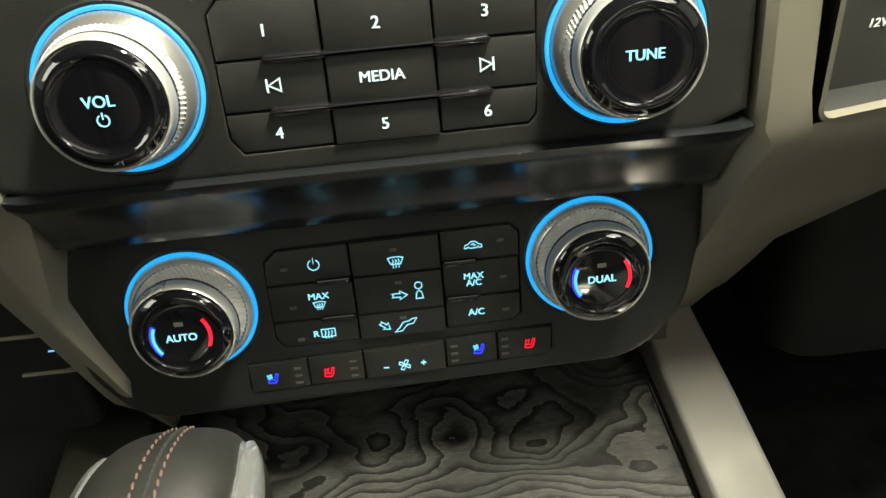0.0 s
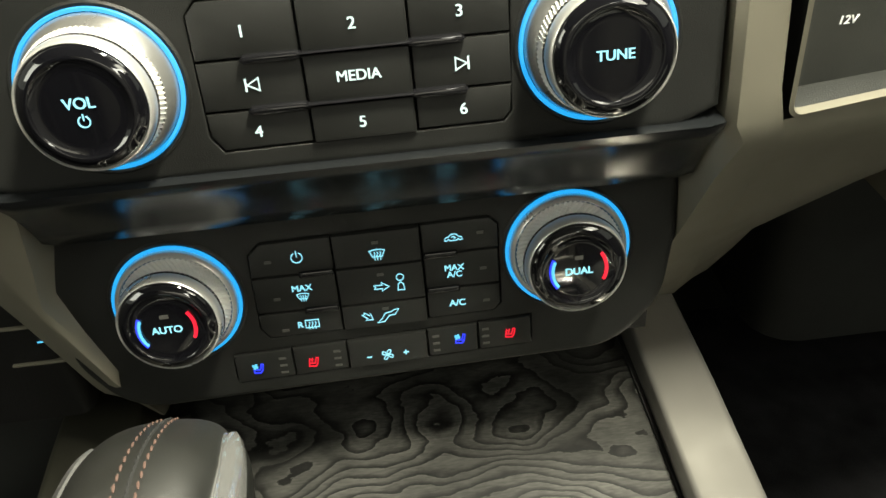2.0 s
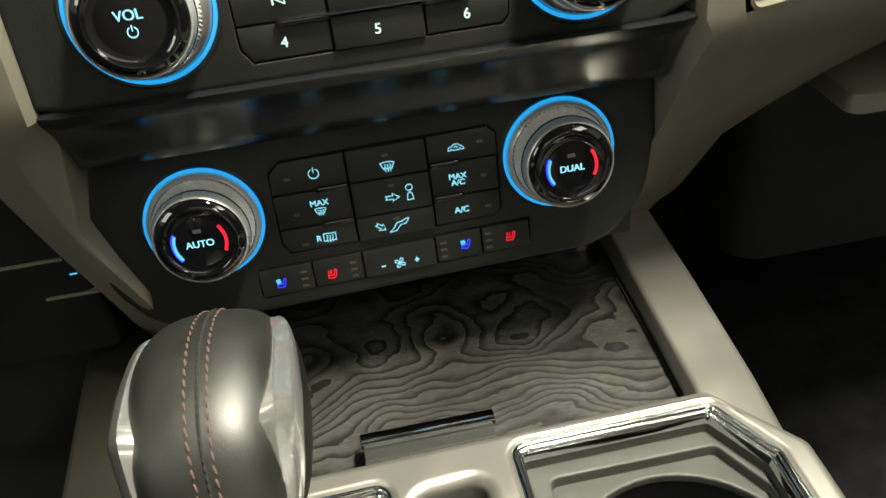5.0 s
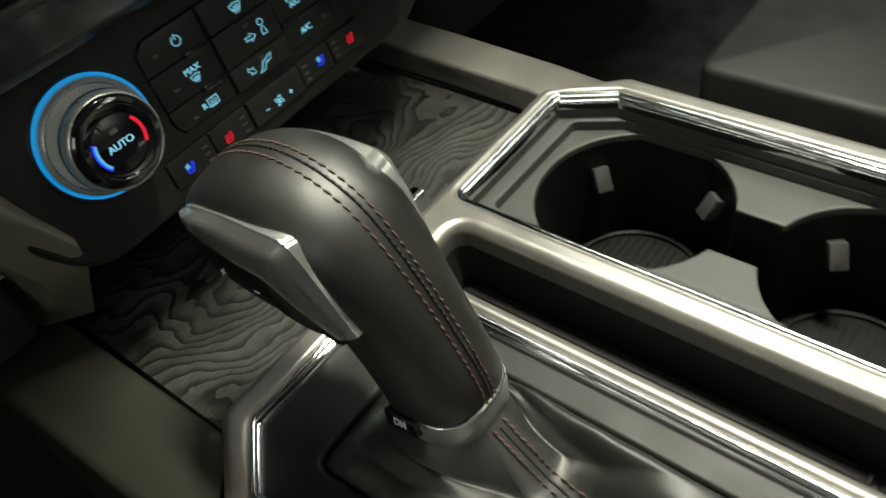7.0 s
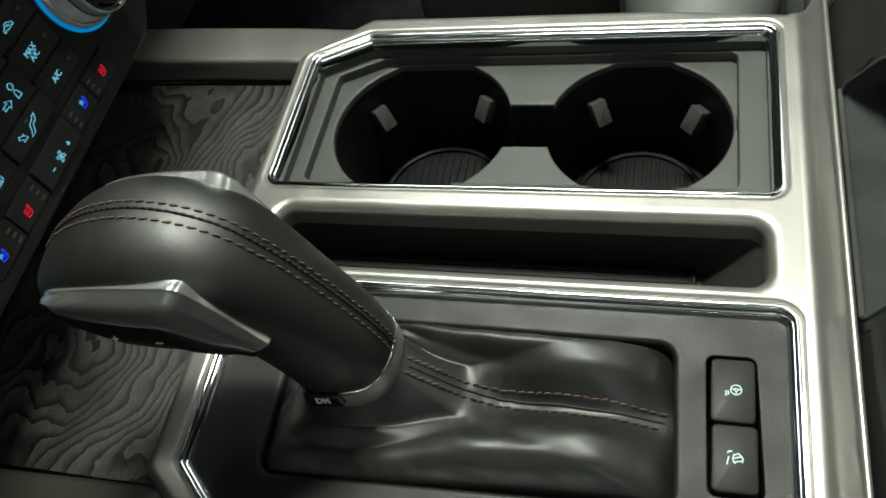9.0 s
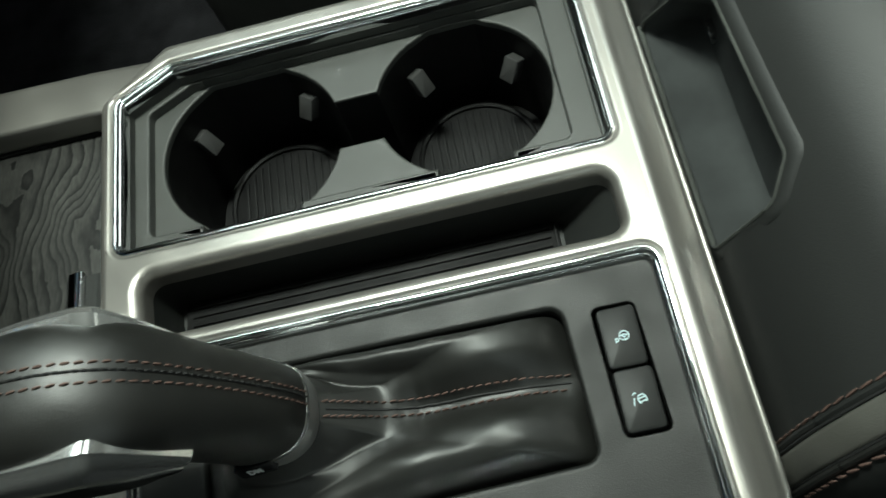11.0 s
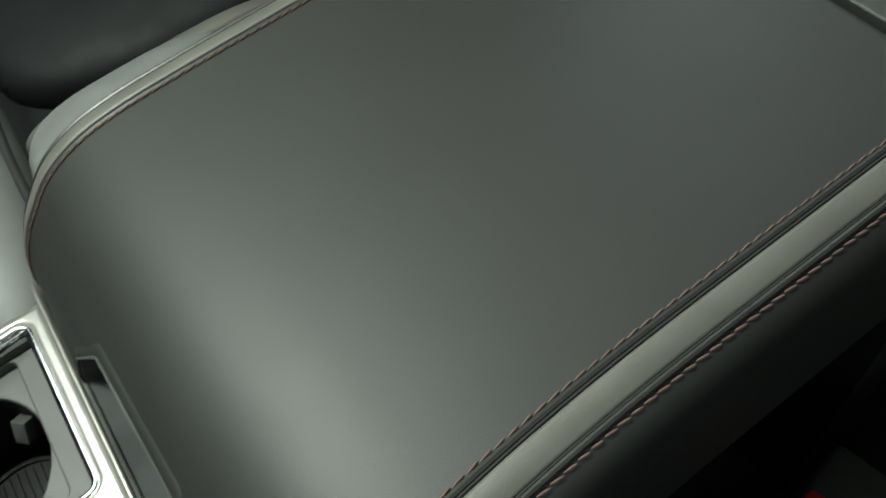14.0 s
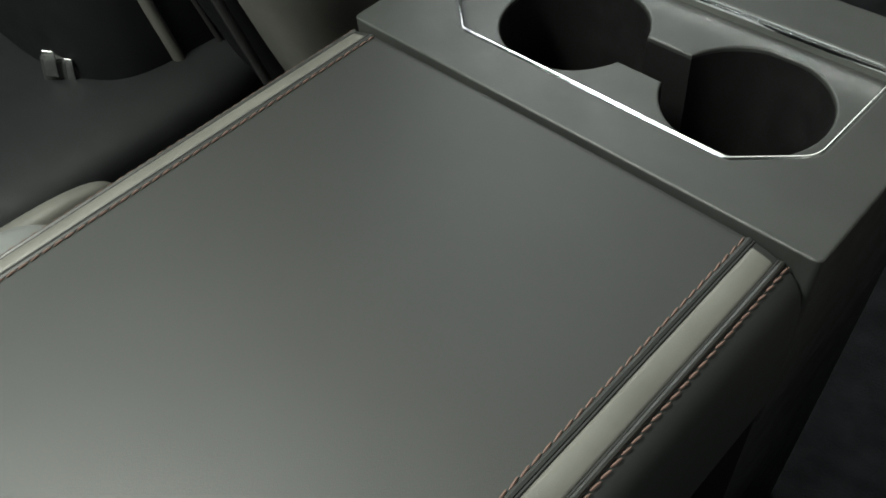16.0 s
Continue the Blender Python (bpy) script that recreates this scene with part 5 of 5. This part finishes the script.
def arm_point(s, u, lift_=0.0):
    """u: -1 to 1 between the strips' inner edges; beyond, the distance past the edge in metres."""
    pos, n, t = arm_path(s)
    xl, xr = left_line(pos.y), right_line(pos.y)
    if abs(u) <= 1:
        x = xl + (xr - xl) * (u + 1) / 2
        crown = -0.0012 * u * u
        return Vector((x, 0, 0)) + pos + n * (crown + lift_)
    d = abs(u) - 1
    for (d0, h0_), (d1, h1_) in zip(ACROSS, ACROSS[1:]):
        if d <= d1 or (d1, h1_) == ACROSS[-1]:
            f = (d - d0) / (d1 - d0)
            h = h0_ + (h1_ - h0_) * f
            slope = Vector((0, 0, 0)) + n * (d1 - d0) + Vector((1 if u > 0 else -1, 0, 0)) * (h1_ - h0_)
            slope.normalize()
            x = xl - d if u < 0 else xr + d
            return Vector((x, 0, 0)) + pos + n * (-0.0012 - h) + slope * lift_
    return None


cols = [-(1 + d) for d, _ in ACROSS[:0:-1]] + [-1 + 2 * i / 96 for i in range(97)] + [1 + d for d, _ in ACROSS[1:]]
HEXA = rounded([(-0.0740, 0.0215), (0.0355, 0.0215), (0.0235, 0.0520), (0.0080, 0.0655), (-0.0635, 0.0680), (-0.0775, 0.0590)], 0.006, 3)


def in_pocket(x, z):
    return all((b[0] - a[0]) * (z - a[1]) - (b[1] - a[1]) * (x - a[0]) > 0 for a, b in zip(HEXA, HEXA[1:] + HEXA[:1]) if (Vector(b) - Vector(a)).length > 1e-7)


# the front is sampled finely round the pocket
steps_ = [0.46 * i / 56 for i in range(56)] + [0.46 + 0.54 * i / 50 for i in range(51)]
bm = bmesh.new()
loops(bm, [[arm_point(s, u) for u in cols] for s in steps_], False)
inside = [f for f in bm.faces if any(v.co.y > -0.06 and in_pocket(v.co.x, v.co.z) for v in f.verts)]
bmesh.ops.delete(bm, geom=inside, context="FACES")
lid = apart("lid", bm, LID, "dark grey grained vinyl armrest lid", sharp=80)
bm = bmesh.new()


def front_y(z):
    for (y0, z0), (y1, z1) in zip(PROFILE, PROFILE[1:]):
        if z0 <= z <= z1:
            return y0 + (y1 - y0) * (z - z0) / (z1 - z0)
    return -0.0215


in0 = offset(HEXA, -0.0022)
loops(bm, [[(x, front_y(z) - 0.0005, z) for x, z in offset(HEXA, -0.0010)], [(x, front_y(z) - 0.0015, z) for x, z in in0],
           [(x, min(-0.0400, front_y(z) - 0.004), z) for x, z in offset(HEXA, -0.0040)], [(x, -0.0460, z * 0.94 + 0.002) for x, z in offset(HEXA, -0.0060)]], True, False, True)
pocket = apart("pocket", bm, FLOCK, "flocked dark lining of the front pocket", sharp=50)
rim = bmesh.new()
loops(rim, [[(x, front_y(z) - 0.003, z) for x, z in offset(HEXA, 0.0044)], [(x, front_y(z) + 0.0003, z) for x, z in offset(HEXA, 0.0038)], [(x, front_y(z) + 0.0010, z) for x, z in offset(HEXA, 0.0012)], [(x, front_y(z) + 0.0008, z) for x, z in offset(HEXA, -0.0004)], [(x, front_y(z) - 0.0008, z) for x, z in offset(HEXA, -0.0012)]])
apart("rim", rim, LID, "dark vinyl rim of the pocket", pocket, sharp=60)
lip = offset(HEXA, -0.0006)
apart("lip", tube([(x, front_y(z) + 0.0008, z) for x, z in lip + lip[:1]], 0.0007, 6), FUZZ, "pale fuzzy edge of the lining", pocket)
apart("front_lip", tube([(0.034, -0.0218, 0.0236), (-0.072, -0.0218, 0.0236)], 0.0011, 8), FUZZ, "pale fuzzy front edge of the lining", pocket)
apart("hook", box(-0.004, 0.004, -0.0035, 0.0035, 0, 0.004, 0.001, 0.001, m=pose(0.014, -0.0440, 0.036, 75)), STEEL, "small bright catch", pocket)

for sgn, nm in ((-1, "driver"), (1, "passenger")):
    def rail(d, o, s0=0.08, s1=1.0, n=220):
        return [arm_point(s0 + (s1 - s0) * i / n, sgn * (1 + d), o) for i in range(n + 1)]

    def norm(d, s0=0.08, s1=1.0, n=220):
        out = []
        for i in range(n + 1):
            p, nn, t = arm_path(s0 + (s1 - s0) * i / n)
            out.append((nn + Vector((sgn * 0.25, 0, 0))).normalized())
        return out

    # grey strip, slightly padded, between two dark welts
    bm = bmesh.new()
    rows_ = []
    for i in range(121):
        s = 0.08 + 0.915 * i / 120
        rows_.append([arm_point(s, sgn * (1 + d), o) for d, o in ((0.0004, -0.0006), (0.0010, 0.0005), (0.0022, 0.0009), (0.0060, 0.0009), (0.0090, 0.0009), (0.0102, 0.0005), (0.0107, -0.0006))])
    loops(bm, rows_, False)
    apart("strip", bm, STRIP, "grey leather strip", sharp=80)
    apart("welt", tube(rail(-0.00, 0.0001), 0.0006, 6), GAP, "dark seam gap")
    apart("welt", tube(rail(0.0122, 0.0002), 0.0013, 8), LEATHER, "raised dark welt")
    apart("welt", tube(rail(0.0108, 0.0000), 0.0006, 6), GAP, "dark seam gap")
    inner = []
    for i in range(221):
        s = 0.08 + 0.92 * i / 220
        p, nn, t = arm_path(s)
        wd = right_line(p.y) - left_line(p.y)
        inner.append(arm_point(s, sgn * (1 - 2 * 0.0036 / wd), 0.0004))
    stitch_row("stitching", inner, norm(0), 0.0054, 0.0046, 0.0010, THREAD, armrest, apart, 0.14)
    fold = []
    for i in range(221):
        s = 0.08 + 0.92 * i / 220
        p, nn, t = arm_path(s)
        wd = right_line(p.y) - left_line(p.y)
        fold.append(arm_point(s, sgn * (1 - 2 * 0.0018 / wd), -0.0004))
    apart("fold", tube(fold, 0.0015, 8), LID, "folded vinyl edge")
    stitch_row("stitching", rail(0.0145, 0.0004), norm(0), 0.0054, 0.0046, 0.0010, THREAD, armrest, apart, -0.14)

# ---- rear cup holders ----
RZ = 0.0985
rear = thing("rear_cup_holder", "dark plastic rear cup holder with a chrome bead", "cup holder", (-0.023, -0.41, -0.36))


def rpart(name, bm, material, label="", parent=None, sharp=40):
    ob = new(name, solid(name, bm, material, sharp))
    under(ob, parent or rear)
    if label:
        tagged(ob, label)
    return ob


R_OUT = rounded([(-0.1525, -0.50), (0.1040, -0.50), (0.1040, -0.3485), (-0.1525, -0.3485)], 0.0035, 4)
R_HOLE = rounded([(-0.1262, -0.466), (0.0792, -0.466), (0.0792, -0.3990), (0.0512, -0.3745), (-0.0975, -0.3745), (-0.1250, -0.3975)], [0.006, 0.006, 0.014, 0.005, 0.004, 0.014], 6)
rpart("top_panel", plate(R_OUT, 0.0012, 0.12, [(R_HOLE, 0.0015, 0.01)], RZ), REARTRAY, "charcoal plastic top panel", sharp=50)
rpart("trim", ring_sweep(R_HOLE, [(0.0002, RZ - 0.004), (0.0002, RZ - 0.0006), (-0.0005, RZ + 0.0002), (-0.0010, RZ + 0.0002), (-0.0016, RZ - 0.0008), (-0.0019, RZ - 0.005)]), CHROME, "polished chrome bead")
R_CUPS = dumbbell((0.0150, -0.4180), 0.0375, (-0.0810, -0.4180), 0.0375, 0.0120, -0.4545, -0.3825, "x")
rpart("plate", plate(offset(R_HOLE, -0.0020), 0.0003, 0.01, [(R_CUPS, 0.0012, 0.005)], RZ - 0.0060), REARTRAY, "charcoal plastic cup plate")
rpart("wall", ring_sweep(R_HOLE, [(-0.0019, RZ - 0.003), (-0.0022, RZ - 0.0066)]), TRAY)
bm = bmesh.new()
loops(bm, [lift(R_CUPS, RZ - 0.0085), lift(offset(R_CUPS, -0.003), RZ - 0.085)], True, False, True)
rpart("cup_well", bm, RUBBER, "black cup wells", sharp=30)
bm = bmesh.new()
ring_sweep([(-0.0800 + 0.0325 * math.cos(2 * math.pi * i / 40), -0.4180 + 0.0325 * math.sin(2 * math.pi * i / 40)) for i in range(40)], [(0, RZ - 0.085), (0, RZ - 0.078), (-0.002, RZ - 0.078), (-0.0022, RZ - 0.085)], bm)
rpart("mat_rim", bm, RUBBER, "black rubber mat rim")
rpart("side", box(-0.1500, 0.1015, -0.498, -0.352, -0.36, -0.02), PLASTIC, "black console rear body")

# ---- seats ----
def puff(x0, x1, y0, y1, z0, z1, e=3.2, n=28, m=None):
    """A stuffed block: a superellipsoid's surface."""
    bm = bmesh.new()
    c = Vector(((x0 + x1) / 2, (y0 + y1) / 2, (z0 + z1) / 2))
    r = Vector(((x1 - x0) / 2, (y1 - y0) / 2, (z1 - z0) / 2))
    def sp(v):
        return math.copysign(abs(v) ** (2 / e), v)
    rings = []
    for i in range(1, n):
        a = -math.pi / 2 + math.pi * i / n
        rings.append([(c.x + r.x * sp(math.cos(a)) * sp(math.cos(b)), c.y + r.y * sp(math.cos(a)) * sp(math.sin(b)), c.z + r.z * sp(math.sin(a))) for b in [2 * math.pi * k / (2 * n) for k in range(2 * n)]])
    loops(bm, rings, True, True, True)
    if m is not None:
        bmesh.ops.transform(bm, matrix=m, verts=bm.verts[:])
    return bm


def seat(name, s, label):
    """A front seat beside the console; s = 1 on the passenger's side."""
    def X(a, b):
        return (a, b) if s > 0 else (2 * MID - b + 0.012, 2 * MID - a + 0.012)
    st = thing(name, label, "car seat", (0.40 * s, -0.2, -0.36))
    def p(nm, bm, material, lab=""):
        ob = new(nm, solid(nm, bm, material, 80))
        under(ob, st)
        if lab:
            tagged(ob, lab)
        return ob
    p("base", box(*X(0.20, 0.62), -0.42, 0.02, -0.36, -0.17, 0.01, 0.03), PLASTIC, "black seat base")
    light = SEATLIGHT if s > 0 else SEAT
    p("cushion", puff(*X(0.15, 0.70), -0.46, 0.02, -0.20, -0.065, 4.0), SEAT, "leather seat cushion")
    p("front_bolster", puff(*X(0.142, 0.70), -0.030, 0.088, -0.185, -0.030, 2.6), light, "leather front bolster")
    p("side_bolster", puff(*X(0.145, 0.300), -0.20, -0.022, -0.15, -0.024, 3.6), light, "leather side bolster")
    p("stripe", puff(*X(0.274, 0.296), -0.24, -0.030, -0.09, -0.038, 3.2), CREAM if s > 0 else SEAT, "cream leather stripe" if s > 0 else "")
    p("cushion_insert", puff(*X(0.288, 0.60), -0.46, -0.026, -0.10, -0.022, 3.2), SEAT, "dark leather seat insert")
    if s > 0:
        # dark block added to stand in for the shaded gap behind the buckle
        p("gap_block", puff(0.335, 0.64, -0.44, -0.262, -0.16, 0.16, 3.4), SEAT, "added dark block for the shaded gap at the seat back")
        p("back_stripe", tube([(0.3352, -0.322, 0.14), (0.3352, -0.327, 0.08), (0.3350, -0.3333, 0.0244), (0.3350, -0.3363, 0.0012), (0.3350, -0.340, -0.0268), (0.3350, -0.345, -0.055)], 0.0048, 8), STRIP, "pale leather stripe")
        p("track_cover", box(0.30, 0.48, 0.105, 0.255, -0.36, -0.120, 0.006, 0.012), PLASTIC, "dark plastic seat track cover")
        p("lever", box(-0.010, 0.010, -0.007, 0.007, 0.0, 0.006, 0.002, 0.003, m=pose(0.292, 0.100, -0.122, 0, -25, 10)), TAB, "pale release lever")
    x0 = X(0.15, 0.15)[0]
    side = 1 if s > 0 else -1
    pts = [(x0 + side * d, -0.028 + 0.004 * math.sin(20 * d), -0.048 + 0.018 * min(1.0, d / 0.06)) for d in [0.006 * i for i in range(40)]]
    p("seam", tube(pts, 0.0032, 8), GAP, "dark sewn seam")
    tilt = pose(0, -0.44, -0.10, -12) @ pose(0, 0.44, 0.10)
    p("backrest", puff(*X(0.175, 0.70), -0.56, -0.42, -0.18, 0.62, 4.0, m=tilt), SEAT, "dark leather seat back")
    p("back_bolster", puff(*X(0.262, 0.338), -0.52, -0.385, -0.16, 0.52, 3.0, m=tilt), SEAT, "dark leather back bolster")
    p("back_edge", puff(*X(0.172, 0.268), -0.54, -0.386, -0.16, 0.54, 3.0, m=tilt), STRIP, "grey leather back edge")
    p("back_insert", puff(*X(0.325, 0.60), -0.52, -0.395, -0.18, 0.50, 4.0, m=tilt), SEAT, "dark leather back insert")
    pts = [tilt @ Vector((X(0.266, 0.266)[0], -0.386, z)) for z in [-0.14 + 0.60 * i / 30 for i in range(31)]]
    p("piping", tube(pts, 0.004, 8), GAP, "dark piping")
    pts = [tilt @ Vector((X(0.332, 0.332)[0], -0.392, z)) for z in [-0.16 + 0.62 * i / 80 for i in range(81)]]
    p("piping", tube(pts, 0.0025, 8), GAP, "dark piping")
    pts = [tilt @ Vector((X(0.470 + 0.045 * math.sin(1.6 * (z + 0.19) / 0.2), 0)[0] if s > 0 else X(0.49, 0.49)[0], -0.393, z)) for z in [-0.19 + 0.40 * i / 30 for i in range(31)]]
    p("stripe", tube(pts, 0.0055, 8), STRIP, "pale stripe")
    return st


seat("passenger_seat", 1, "grey and dark leather passenger seat")
seat("driver_seat", -1, "dark leather driver seat")

# seat belt buckles
def buckle(name, at, label, red):
    b = thing(name, label, "buckle", at.translation)
    def p(nm, bm, material, lab=""):
        ob = new(nm, solid(nm, bm, material, 50))
        under(ob, b)
        if lab:
            tagged(ob, lab)
    if red:
        p("shell", box(-0.016, 0.016, -0.030, 0.030, -0.010, 0.010, 0.004, 0.006, m=at), PLASTIC, "black buckle shell")
        p("release", box(-0.013, 0.013, 0.008, 0.031, 0.0, 0.0125, 0.002, 0.003, m=at), RED, "red release button")
    else:
        p("shell", box(-0.017, 0.017, 0.002, 0.016, -0.030, 0.004, 0.003, 0.004, m=at), PLASTIC, "black buckle shell")
        p("tongue", box(-0.0125, -0.0035, -0.001, 0.001, -0.010, 0.013, 0.0006, 0.0008, m=at), STEEL, "steel belt tongue")
        p("tongue", box(0.0030, 0.0085, -0.001, 0.001, -0.012, 0.008, 0.0006, 0.0008, m=at), STEEL, "narrow steel belt tongue")
        p("webbing", box(-0.012, 0.012, 0.004, 0.007, -0.070, -0.024, 0.0008, m=at), BELT, "black belt webbing")
    return b


buckle("seat_belt_buckle", pose(-0.190, -0.268, -0.085, 20, 0, 10), "black seat belt buckle with a red release", True)
buckle("seat_belt_buckle", pose(0.374, -0.268, -0.010, 0, 16, -135), "seat belt buckle with bright steel tongues", False)
